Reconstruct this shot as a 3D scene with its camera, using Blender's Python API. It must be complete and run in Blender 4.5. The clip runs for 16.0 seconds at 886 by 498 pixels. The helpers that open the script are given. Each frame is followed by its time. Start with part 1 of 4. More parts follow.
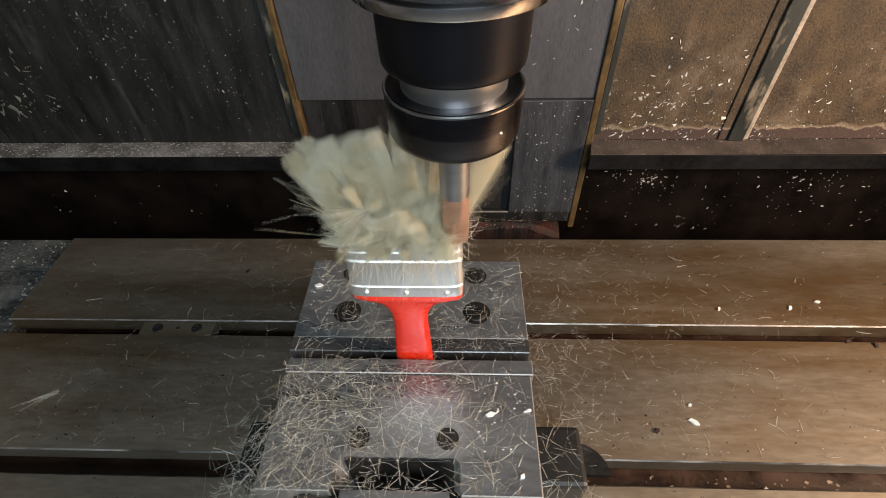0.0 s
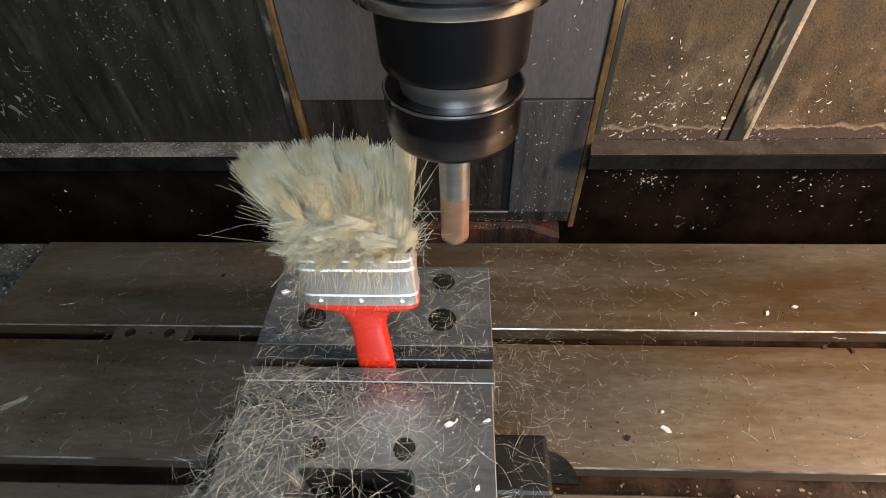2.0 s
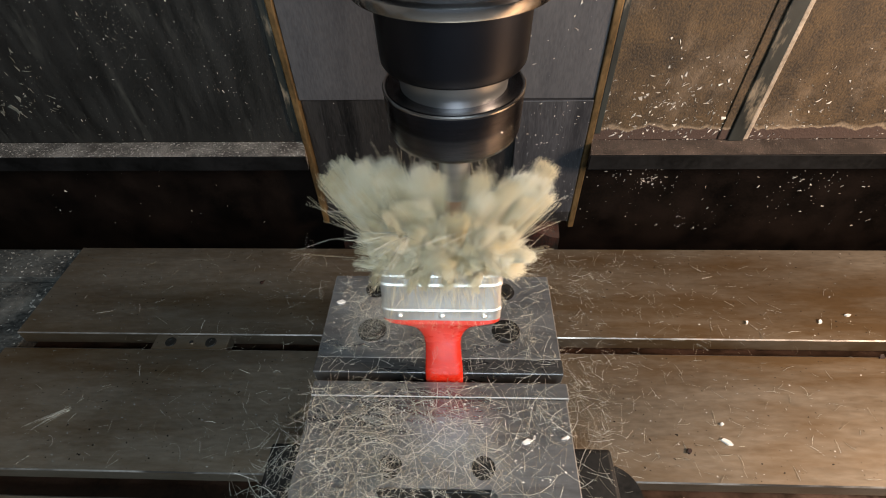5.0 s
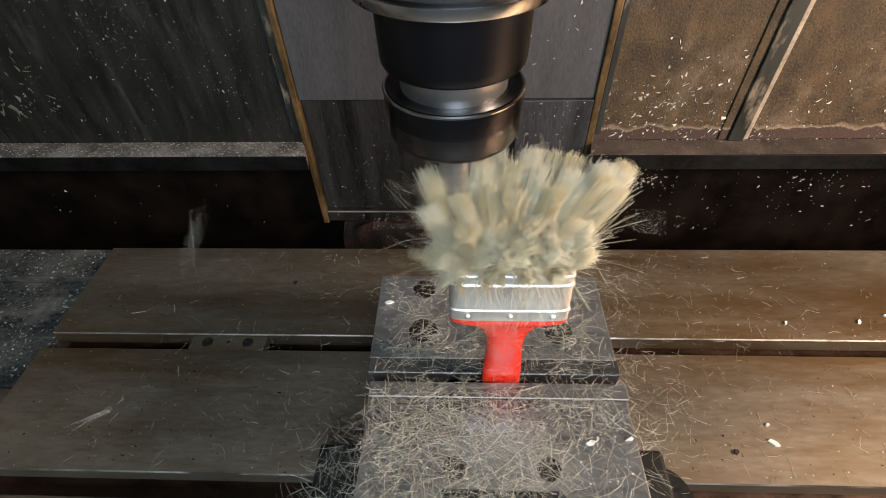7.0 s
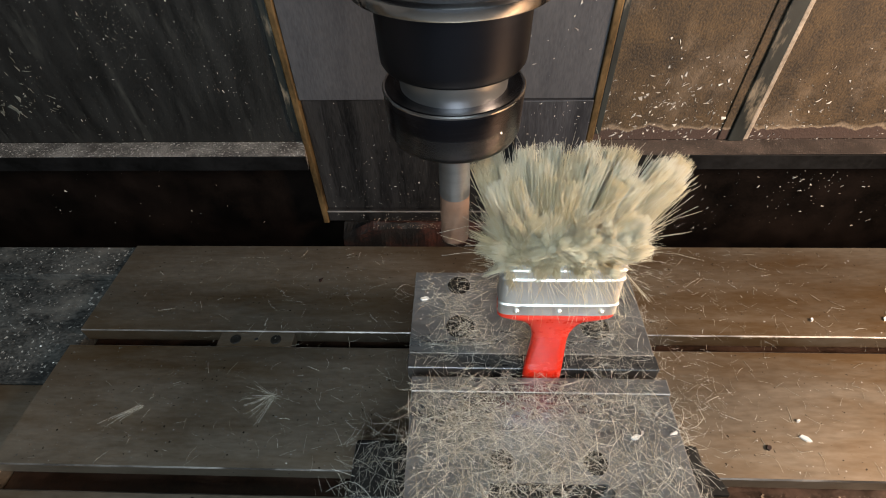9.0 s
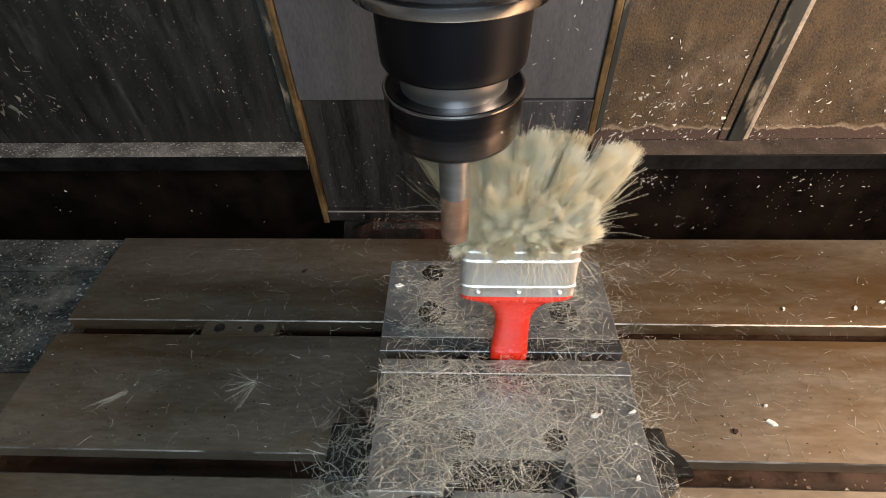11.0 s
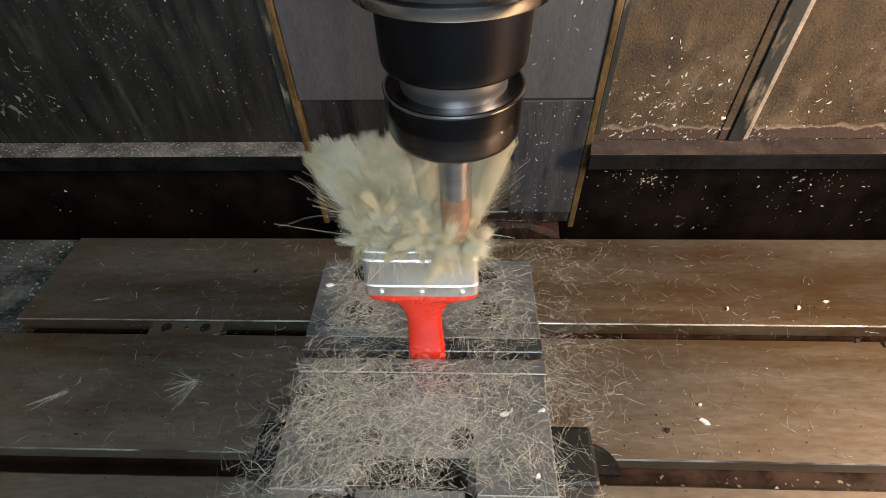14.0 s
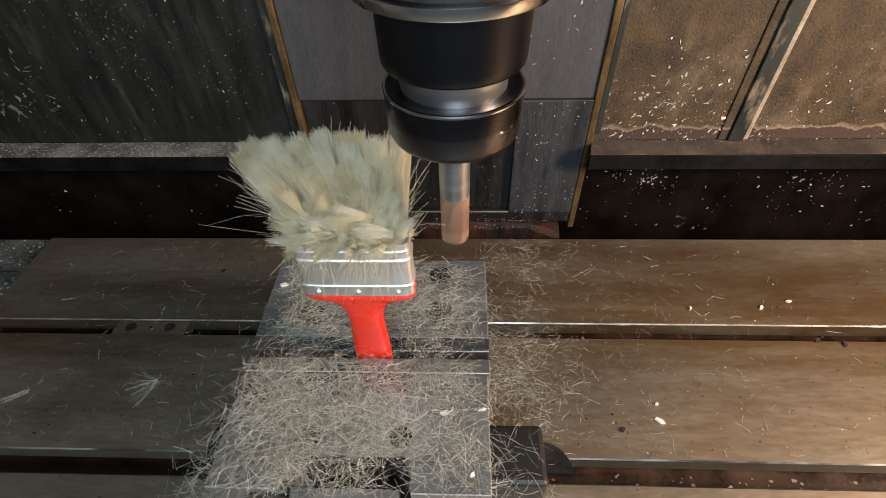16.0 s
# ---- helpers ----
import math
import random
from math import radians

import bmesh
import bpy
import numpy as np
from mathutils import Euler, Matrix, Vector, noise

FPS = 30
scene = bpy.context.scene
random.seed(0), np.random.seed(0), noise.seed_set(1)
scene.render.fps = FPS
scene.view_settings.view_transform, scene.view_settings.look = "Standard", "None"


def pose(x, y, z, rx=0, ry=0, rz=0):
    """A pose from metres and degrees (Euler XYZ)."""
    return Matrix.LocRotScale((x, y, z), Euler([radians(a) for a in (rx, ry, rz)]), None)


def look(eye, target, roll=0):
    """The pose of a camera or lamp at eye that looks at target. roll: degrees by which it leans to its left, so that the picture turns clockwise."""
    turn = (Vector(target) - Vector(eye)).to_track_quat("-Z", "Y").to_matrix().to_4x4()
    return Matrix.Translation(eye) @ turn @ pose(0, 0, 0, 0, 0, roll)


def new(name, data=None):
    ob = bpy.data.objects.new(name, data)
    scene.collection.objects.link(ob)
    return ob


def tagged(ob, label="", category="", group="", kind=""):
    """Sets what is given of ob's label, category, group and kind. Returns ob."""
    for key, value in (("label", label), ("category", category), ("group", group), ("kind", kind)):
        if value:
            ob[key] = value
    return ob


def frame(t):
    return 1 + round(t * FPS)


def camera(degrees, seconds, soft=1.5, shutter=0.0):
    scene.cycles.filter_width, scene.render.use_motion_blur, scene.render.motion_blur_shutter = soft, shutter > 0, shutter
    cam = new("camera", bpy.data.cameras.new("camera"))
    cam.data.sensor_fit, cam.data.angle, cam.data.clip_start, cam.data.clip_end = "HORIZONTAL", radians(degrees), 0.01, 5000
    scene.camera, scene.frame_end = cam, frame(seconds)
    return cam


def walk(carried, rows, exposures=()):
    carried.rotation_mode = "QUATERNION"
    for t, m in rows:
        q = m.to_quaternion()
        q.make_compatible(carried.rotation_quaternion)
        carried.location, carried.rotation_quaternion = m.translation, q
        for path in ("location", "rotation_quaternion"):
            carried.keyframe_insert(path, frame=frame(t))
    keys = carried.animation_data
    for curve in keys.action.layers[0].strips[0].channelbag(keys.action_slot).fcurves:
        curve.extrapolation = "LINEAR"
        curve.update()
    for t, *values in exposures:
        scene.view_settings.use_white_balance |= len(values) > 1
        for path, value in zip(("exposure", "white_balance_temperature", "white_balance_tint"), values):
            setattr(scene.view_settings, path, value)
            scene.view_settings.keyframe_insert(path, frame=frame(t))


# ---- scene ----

# ---- camera: a fixed phone held over the vise, looking down at the spindle ----
cam = camera(86.0, 16.0, soft=1.0, shutter=0.8)
CAM_POSE = pose(0, 0, 0.335, 0, 0, 3.094) @ pose(0, 0, 0, 44.628) @ pose(0, 0, 0, 0, 0, -2.01)
walk(cam, [(0.0, CAM_POSE), (16.0, CAM_POSE)])
scene.view_settings.exposure = 0.0

# ---- world and lights ----
world = bpy.data.worlds.new("workshop")
scene.world = world
world.use_nodes = True
world.node_tree.nodes["Background"].inputs[0].default_value = (0.62, 0.72, 0.85, 1)
world.node_tree.nodes["Background"].inputs[1].default_value = 0.15


def area_lamp(name, eye, target, size_x, size_y, watts, colour):
    data = bpy.data.lights.new(name, "AREA")
    data.shape, data.size, data.size_y, data.energy, data.color = "RECTANGLE", size_x, size_y, watts, colour
    ob = new(name, data)
    ob.matrix_world = look(eye, target)
    return ob


area_lamp("work_light", (0.80, -0.05, 0.41), (0.30, 0.30, 0.0), 0.14, 0.24, 14.4, (1.0, 0.735, 0.535))
area_lamp("door_light", (0.08, -0.58, 0.76), (-0.05, 0.15, 0.12), 0.46, 0.46, 12.0, (0.76, 0.915, 1.0))


# ---- materials ----
def material(name, low, high, scale=30.0, stretch=(1, 1, 1), rough=(0.4, 0.6), metallic=0.0, bump=0.1, fine=400.0,
             stain=None, stain_scale=6.0, stain_at=(0.5, 0.65), random_mix=0.0, object_mix=0.0, coat=0.0, specular=0.5, fleck=None, fleck_at=0.74, foot=None, glow_through=0.0, grain=0.45):
    m = bpy.data.materials.new(name)
    m.use_nodes = True
    nt = m.node_tree
    n, l = nt.nodes, nt.links
    b = n["Principled BSDF"]
    tc = n.new("ShaderNodeTexCoord")
    mp = n.new("ShaderNodeMapping")
    mp.inputs["Scale"].default_value = stretch
    l.new(tc.outputs["Object"], mp.inputs["Vector"])
    big = n.new("ShaderNodeTexNoise")
    big.inputs["Scale"].default_value, big.inputs["Detail"].default_value = scale, 8
    l.new(mp.outputs["Vector"], big.inputs["Vector"])
    small = n.new("ShaderNodeTexNoise")
    small.inputs["Scale"].default_value, small.inputs["Detail"].default_value = fine, 4
    l.new(mp.outputs["Vector"], small.inputs["Vector"])
    add = n.new("ShaderNodeMath")
    add.operation = "MULTIPLY_ADD"
    l.new(small.outputs["Fac"], add.inputs[0])
    add.inputs[1].default_value = grain
    l.new(big.outputs["Fac"], add.inputs[2])
    ramp = n.new("ShaderNodeMapRange")
    ramp.inputs["From Min"].default_value, ramp.inputs["From Max"].default_value = 0.295 + 0.5 * grain, 0.755 + 0.5 * grain
    l.new(add.outputs[0], ramp.inputs["Value"])
    fac = ramp.outputs["Result"]
    if random_mix:
        info = n.new("ShaderNodeNewGeometry")
        mixr = n.new("ShaderNodeMix")
        mixr.inputs[0].default_value = random_mix
        l.new(fac, mixr.inputs[2])
        l.new(info.outputs["Random Per Island"], mixr.inputs[3])
        fac = mixr.outputs[0]
    if object_mix:
        oi = n.new("ShaderNodeObjectInfo")
        mixo = n.new("ShaderNodeMix")
        mixo.inputs[0].default_value = object_mix
        l.new(fac, mixo.inputs[2])
        l.new(oi.outputs["Random"], mixo.inputs[3])
        fac = mixo.outputs[0]
    mix = n.new("ShaderNodeMix")
    mix.data_type = "RGBA"
    mix.inputs[6].default_value, mix.inputs[7].default_value = (*low, 1), (*high, 1)
    l.new(fac, mix.inputs[0])
    colour = mix.outputs[2]
    if stain:
        sn = n.new("ShaderNodeTexNoise")
        sn.inputs["Scale"].default_value, sn.inputs["Detail"].default_value, sn.inputs["Roughness"].default_value = stain_scale, 9, 0.68
        l.new(mp.outputs["Vector"], sn.inputs["Vector"])
        sr = n.new("ShaderNodeMapRange")
        sr.inputs["From Min"].default_value, sr.inputs["From Max"].default_value = stain_at
        l.new(sn.outputs["Fac"], sr.inputs["Value"])
        sm = n.new("ShaderNodeMix")
        sm.data_type = "RGBA"
        sm.inputs[7].default_value = (*stain, 1)
        l.new(sr.outputs["Result"], sm.inputs[0])
        l.new(colour, sm.inputs[6])
        colour = sm.outputs[2]
    if fleck:
        fn = n.new("ShaderNodeTexNoise")
        fn.inputs["Scale"].default_value, fn.inputs["Detail"].default_value = 330.0, 6
        l.new(tc.outputs["Object"], fn.inputs["Vector"])
        fr = n.new("ShaderNodeMapRange")
        fr.inputs["From Min"].default_value, fr.inputs["From Max"].default_value = fleck_at, fleck_at + 0.03
        l.new(fn.outputs["Fac"], fr.inputs["Value"])
        fm = n.new("ShaderNodeMix")
        fm.data_type = "RGBA"
        fm.inputs[7].default_value = (*fleck, 1)
        l.new(fr.outputs["Result"], fm.inputs[0])
        l.new(colour, fm.inputs[6])
        colour = fm.outputs[2]
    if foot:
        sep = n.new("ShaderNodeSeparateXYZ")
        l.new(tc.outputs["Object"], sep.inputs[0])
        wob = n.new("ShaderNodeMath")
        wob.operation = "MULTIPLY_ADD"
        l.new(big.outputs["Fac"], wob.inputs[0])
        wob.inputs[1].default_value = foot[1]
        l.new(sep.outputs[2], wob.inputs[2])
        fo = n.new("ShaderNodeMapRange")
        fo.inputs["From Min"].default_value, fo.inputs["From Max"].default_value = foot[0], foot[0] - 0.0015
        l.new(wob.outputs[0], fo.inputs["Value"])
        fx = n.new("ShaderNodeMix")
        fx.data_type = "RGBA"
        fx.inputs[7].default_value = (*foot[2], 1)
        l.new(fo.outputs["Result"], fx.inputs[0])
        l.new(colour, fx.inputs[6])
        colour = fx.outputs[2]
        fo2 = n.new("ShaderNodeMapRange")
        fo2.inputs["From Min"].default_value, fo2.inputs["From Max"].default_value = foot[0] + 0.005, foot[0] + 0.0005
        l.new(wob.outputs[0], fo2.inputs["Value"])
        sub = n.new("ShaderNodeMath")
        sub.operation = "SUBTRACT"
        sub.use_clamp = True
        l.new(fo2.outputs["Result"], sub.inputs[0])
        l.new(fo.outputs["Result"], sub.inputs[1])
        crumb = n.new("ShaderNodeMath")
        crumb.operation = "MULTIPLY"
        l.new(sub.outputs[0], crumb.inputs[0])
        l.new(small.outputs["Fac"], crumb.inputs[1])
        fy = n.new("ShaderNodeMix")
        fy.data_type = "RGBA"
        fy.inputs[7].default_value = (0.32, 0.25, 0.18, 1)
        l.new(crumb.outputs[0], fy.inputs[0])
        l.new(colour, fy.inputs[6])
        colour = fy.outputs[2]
    l.new(colour, b.inputs["Base Color"])
    if glow_through:
        tr = n.new("ShaderNodeBsdfTranslucent")
        l.new(colour, tr.inputs["Color"])
        ms = n.new("ShaderNodeMixShader")
        ms.inputs[0].default_value = glow_through
        l.new(b.outputs[0], ms.inputs[1])
        l.new(tr.outputs[0], ms.inputs[2])
        l.new(ms.outputs[0], n["Material Output"].inputs["Surface"])
    rr = n.new("ShaderNodeMapRange")
    rr.inputs["To Min"].default_value, rr.inputs["To Max"].default_value = rough
    l.new(fac, rr.inputs["Value"])
    l.new(rr.outputs["Result"], b.inputs["Roughness"])
    b.inputs["Metallic"].default_value = metallic
    b.inputs["Coat Weight"].default_value = coat
    b.inputs["Specular IOR Level"].default_value = specular
    if bump:
        bp = n.new("ShaderNodeBump")
        bp.inputs["Strength"].default_value, bp.inputs["Distance"].default_value = bump, 0.001
        l.new(add.outputs[0], bp.inputs["Height"])
        l.new(bp.outputs["Normal"], b.inputs["Normal"])
    return m


M_TABLE = material("ground_table_steel", (0.236, 0.200, 0.157), (0.350, 0.302, 0.242), 9, (0.45, 1.9, 1), (0.48, 0.60), 0.95, 0.03, 240, grain=0.55,
                   stain=(0.180, 0.118, 0.063), stain_scale=5.5, stain_at=(0.44, 0.62), fleck=(0.05, 0.042, 0.035), fleck_at=0.69)
# worn steel, lightened so the chamfers carry their glint in the colour
M_EDGE = material("worn_glint_edge", (0.20, 0.185, 0.17), (0.52, 0.49, 0.46), 60, (0.4, 1, 1), (0.3, 0.5), 0.75, 0.3, 200,
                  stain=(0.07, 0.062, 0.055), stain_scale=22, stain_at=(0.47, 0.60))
M_EDGE_DULL = material("pale_edge_line", (0.20, 0.19, 0.18), (0.42, 0.40, 0.38), 60, (0.4, 1, 1), (0.45, 0.6), 0.6, 0.3, 200)
# rust-brown iron, darkened further to hold the shade down in the T-slots
M_SLOT = material("shaded_slot_iron", (0.014, 0.008, 0.005), (0.06, 0.028, 0.016), 40, (1, 1, 1), (0.3, 0.6), 0.2, 0.4, 300)
M_VISE = material("ground_vise_steel", (0.225, 0.23, 0.24), (0.375, 0.382, 0.39), 14, (0.5, 2.0, 1), (0.26, 0.40), 0.8, 0.08, 200,
                  stain=(0.11, 0.10, 0.095), stain_scale=20, stain_at=(0.54, 0.78), fleck=(0.62, 0.60, 0.56), fleck_at=0.735)
# dark steel that also holds the shade of the gap between the jaws
M_JAW_DARK = material("dark_jaw_steel", (0.045, 0.045, 0.047), (0.125, 0.122, 0.120), 20, (0.5, 2, 1), (0.25, 0.4), 0.6, 0.1)
M_VISE_DARK = material("blackened_steel", (0.008, 0.008, 0.008), (0.030, 0.027, 0.025), 30, (1, 1, 1), (0.35, 0.55), 0.3, 0.2)
# near-black steel, with the shade inside holes and slots put into the colour
M_BORE = material("shaded_bore_steel", (0.004, 0.004, 0.004), (0.018, 0.015, 0.012), 60, (1, 1, 1), (0.35, 0.6), 0.0, 0.2)
# dirty paint, darkened so the left side's weaker light is in the colour
M_PANEL = material("dirty_shaded_sheet", (0.0014, 0.0015, 0.0014), (0.0150, 0.0150, 0.0142), 22, (3.2, 1, 0.6), (0.45, 0.65), 0.0, 0.3, 420, grain=0.9,
                   stain=(0.050, 0.050, 0.044), stain_scale=14, stain_at=(0.56, 0.78), fleck=(0.13, 0.13, 0.115), fleck_at=0.66)
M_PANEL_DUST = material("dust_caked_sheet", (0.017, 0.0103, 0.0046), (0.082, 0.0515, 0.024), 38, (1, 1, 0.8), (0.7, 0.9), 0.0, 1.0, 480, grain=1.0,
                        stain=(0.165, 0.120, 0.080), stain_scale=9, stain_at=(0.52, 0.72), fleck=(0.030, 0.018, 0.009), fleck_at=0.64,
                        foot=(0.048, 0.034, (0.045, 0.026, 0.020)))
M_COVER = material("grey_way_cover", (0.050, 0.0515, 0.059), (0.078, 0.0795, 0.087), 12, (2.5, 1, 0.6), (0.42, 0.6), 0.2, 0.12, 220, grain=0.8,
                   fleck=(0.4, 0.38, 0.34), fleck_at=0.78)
# darker copy of the cover grey: the spindle head's shadow is in its colour
M_COVER_LOW = material("scuffed_shaded_cover", (0.004, 0.004, 0.0045), (0.030, 0.029, 0.0295), 12, (4, 1, 0.4), (0.40, 0.6), 0.2, 0.12, 220, grain=0.7,
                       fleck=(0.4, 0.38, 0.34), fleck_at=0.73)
# same cover outside that shadow, with the bluish light put into its colour
M_COVER_SIDE = material("lit_blue_grey_fold", (0.022, 0.0228, 0.027), (0.058, 0.059, 0.067), 12, (4, 1, 0.4), (0.40, 0.6), 0.2, 0.12, 220, grain=0.8,
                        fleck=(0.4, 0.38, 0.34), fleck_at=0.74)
# near black: the shade on the lips' front faces is in the colour
M_FOLD = material("shaded_fold", (0.0015, 0.0015, 0.0015), (0.009, 0.009, 0.0095), 20, (1, 1, 1), (0.55, 0.75), 0, 0.2, 200, specular=0.15)
M_BRASS = material("dirty_brass", (0.045, 0.029, 0.012), (0.21, 0.132, 0.056), 40, (1, 1, 0.5), (0.4, 0.6), 0.5, 0.3, 300)
M_RIB = material("green_grey_rib", (0.004, 0.0055, 0.0048), (0.017, 0.021, 0.0185), 30, (1, 1, 0.3), (0.5, 0.7), 0, 0.3, 200,
                 stain=(0.26, 0.21, 0.15), stain_scale=24, stain_at=(0.54, 0.66))
M_SEALANT = material("dusty_sealant", (0.13, 0.10, 0.07), (0.46, 0.38, 0.30), 40, (1, 1, 1), (0.7, 0.9), 0, 0.6, 300)
M_LIP = material("dust_covered_lip", (0.035, 0.032, 0.029), (0.30, 0.275, 0.25), 35, (1, 1, 1), (0.7, 0.95), 0, 0.9, 700, grain=1.2,
                 stain=(0.06, 0.052, 0.046), stain_scale=12, stain_at=(0.50, 0.6), fleck=(0.55, 0.51, 0.47), fleck_at=0.60)
M_LIP_BROWN = material("brown_dust_lip", (0.026, 0.018, 0.014), (0.115, 0.083, 0.066), 35, (1, 1, 1), (0.7, 0.95), 0, 0.9, 700, grain=1.2,
                       stain=(0.04, 0.028, 0.022), stain_scale=12, stain_at=(0.5, 0.6), fleck=(0.40, 0.33, 0.27), fleck_at=0.67)
# dark paint pushed to near black, with the recess's shade in the colour
M_RECESS = material("shaded_recess_paint", (0.0015, 0.0011, 0.0009), (0.0095, 0.0060, 0.0046), 20, (1, 1, 1), (0.5, 0.7), 0, 0.2, specular=0.08)
M_RUST = material("rusty_casting", (0.0025, 0.0015, 0.0012), (0.060, 0.014, 0.007), 28, (1, 1, 1), (0.6, 0.9), 0, 0.8, 350, grain=0.8, stain=(0.003, 0.002, 0.0018), stain_scale=16, stain_at=(0.46, 0.58))
M_HOLDER = material("black_oxide_steel", (0.040, 0.040, 0.050), (0.080, 0.080, 0.092), 20, (1, 1, 1), (0.24, 0.34), 1.0, 0.02, 500)
M_BODY = material("black_chuck_steel", (0.034, 0.035, 0.044), (0.058, 0.060, 0.072), 20, (1, 1, 1), (0.30, 0.40), 1.0, 0.02, 500)
M_STEEL = material("polished_steel", (0.56, 0.57, 0.59), (0.70, 0.70, 0.71), 30, (1, 1, 8), (0.13, 0.20), 1.0, 0.03, 400)
M_NECK = material("bright_neck_steel", (0.46, 0.46, 0.45), (0.58, 0.57, 0.555), 30, (1, 1, 8), (0.34, 0.42), 1.0, 0.03, 400)
M_SHANK = material("steel_shank", (0.34, 0.35, 0.37), (0.48, 0.49, 0.51), 30, (1, 1, 8), (0.36, 0.46), 1.0, 0.03, 400)
M_COATED = material("copper_coated_carbide", (0.34, 0.20, 0.14), (0.52, 0.34, 0.25), 60, (1, 1, 2), (0.36, 0.48), 0.8, 0.05, 500)
M_FERRULE = material("tinplate", (0.72, 0.72, 0.71), (0.86, 0.855, 0.84), 60, (1, 1, 0.4), (0.42, 0.54), 1.0, 0.08, 300)
M_RED = material("red_lacquer", (0.62, 0.018, 0.006), (0.80, 0.035, 0.012), 25, (1, 1, 1), (0.22, 0.34), 0, 0.03, 300, coat=0.5)
M_BRISTLE = material("natural_bristle", (0.77, 0.665, 0.43), (0.94, 0.925, 0.85), 300, (1, 1, 1), (0.28, 0.45), 0, 0.0, random_mix=0.5, object_mix=0.5,
                     stain=(0.78, 0.52, 0.22), stain_scale=45, stain_at=(0.58, 0.74), glow_through=0.62)
M_CLIPPING = material("bristle_clippings", (0.32, 0.28, 0.20), (0.97, 0.94, 0.85), 300, (1, 1, 1), (0.22, 0.38), 0, 0.0, random_mix=0.9, glow_through=0.3)
M_FLAKE = material("white_plastic_chip", (0.62, 0.58, 0.54), (0.85, 0.82, 0.78), 200, (1, 1, 1), (0.4, 0.6), 0, 0.1)
M_SHARD = material("dusty_chip", (0.16, 0.145, 0.125), (0.74, 0.70, 0.65), 200, (1, 1, 1), (0.5, 0.7), 0, 0.0, random_mix=0.9)
M_SWARF = material("grey_swarf", (0.10, 0.10, 0.095), (0.50, 0.48, 0.44), 300, (1, 1, 1), (0.3, 0.5), 0.5, 0.0, random_mix=0.9)
M_SPLASH = material("dried_splash", (0.045, 0.047, 0.038), (0.20, 0.20, 0.17), 200, (1, 1, 1), (0.6, 0.8), 0, 0.1, random_mix=0.8)
M_END = material("swarf_dusted_cover", (0.020, 0.021, 0.021), (0.105, 0.105, 0.098), 26, (0.8, 1.2, 1), (0.45, 0.65), 0.3, 0.5, 420, grain=1.0,
                 stain=(0.16, 0.15, 0.135), stain_scale=22, stain_at=(0.52, 0.70), fleck=(0.42, 0.41, 0.38), fleck_at=0.66)
M_WALL = material("enclosure_paint", (0.11, 0.105, 0.10), (0.19, 0.183, 0.17), 6, (1, 1, 1), (0.5, 0.7), 0, 0.1)

# ---- building helpers ----
BASES = {}


def thing(name, base, label, category, group="", kind=""):
    ob = new(name)
    ob.location = base
    ob.empty_display_size = 0.02
    BASES[ob] = Vector(base)
    return tagged(ob, label, category, group, kind)


def part(name, bm, mat, parent=None, label="", smooth=False, kind=""):
    """Links bm, drawn in plan coordinates, as one mesh under parent."""
    if parent is not None:
        top = parent
        while top.parent is not None:
            top = top.parent
        bmesh.ops.translate(bm, verts=bm.verts, vec=-BASES[top])
    bmesh.ops.recalc_face_normals(bm, faces=bm.faces)
    me = bpy.data.meshes.new(name)
    bm.to_mesh(me)
    bm.free()
    me.materials.append(mat)
    if smooth:
        for p in me.polygons:
            p.use_smooth = True
        me.set_sharp_from_angle(angle=radians(35))
    ob = new(name, me)
    if parent is not None:
        ob.parent = parent
    return tagged(ob, label, "", "", kind)


def setting(name, bm, mat, label, category):
    return tagged(part(name, bm, mat), label, category, "", "structure")


def box(x0, x1, y0, y1, z0, z1, bevel=0.0, bm=None, segments=2):
    out = bm or bmesh.new()
    made = bmesh.ops.create_cube(out, size=1.0)["verts"]
    bmesh.ops.scale(out, vec=(x1 - x0, y1 - y0, z1 - z0), verts=made)
    bmesh.ops.translate(out, vec=((x0 + x1) / 2, (y0 + y1) / 2, (z0 + z1) / 2), verts=made)
    if bevel:
        edges = list({e for v in made for e in v.link_edges})
        bmesh.ops.bevel(out, geom=edges, offset=bevel, segments=segments, affect="EDGES", profile=0.5)
    return out


def extruded(outline, axis, a, b):
    """A prism: outline is a closed list of pairs, swept along axis x, y or z from a to b."""
    bm = bmesh.new()
    def at(p, w):
        return {"x": (w, p[0], p[1]), "y": (p[0], w, p[1]), "z": (p[0], p[1], w)}[axis]
    low = [bm.verts.new(at(p, a)) for p in outline]
    high = [bm.verts.new(at(p, b)) for p in outline]
    n = len(outline)
    for i in range(n):
        bm.faces.new((low[i], low[(i + 1) % n], high[(i + 1) % n], high[i]))
    bm.faces.new(low[::-1])
    bm.faces.new(high)
    return bm


def lathe(profile, cx, cy, steps=64):
    """A turned solid round the upright axis at cx, cy; profile is a list of (radius, height)."""
    bm = bmesh.new()
    rings = []
    for r, z in profile:
        if r < 1e-6:
            rings.append([bm.verts.new((cx, cy, z))])
        else:
            rings.append([bm.verts.new((cx + r * math.cos(2 * math.pi * i / steps), cy + r * math.sin(2 * math.pi * i / steps), z))
                          for i in range(steps)])
    for a, b in zip(rings, rings[1:]):
        for i in range(steps):
            j = (i + 1) % steps
            quad = [a[i % len(a)], a[j % len(a)], b[j % len(b)], b[i % len(b)]]
            quad = list(dict.fromkeys(quad))
            if len(quad) > 2:
                bm.faces.new(quad)
    return bm


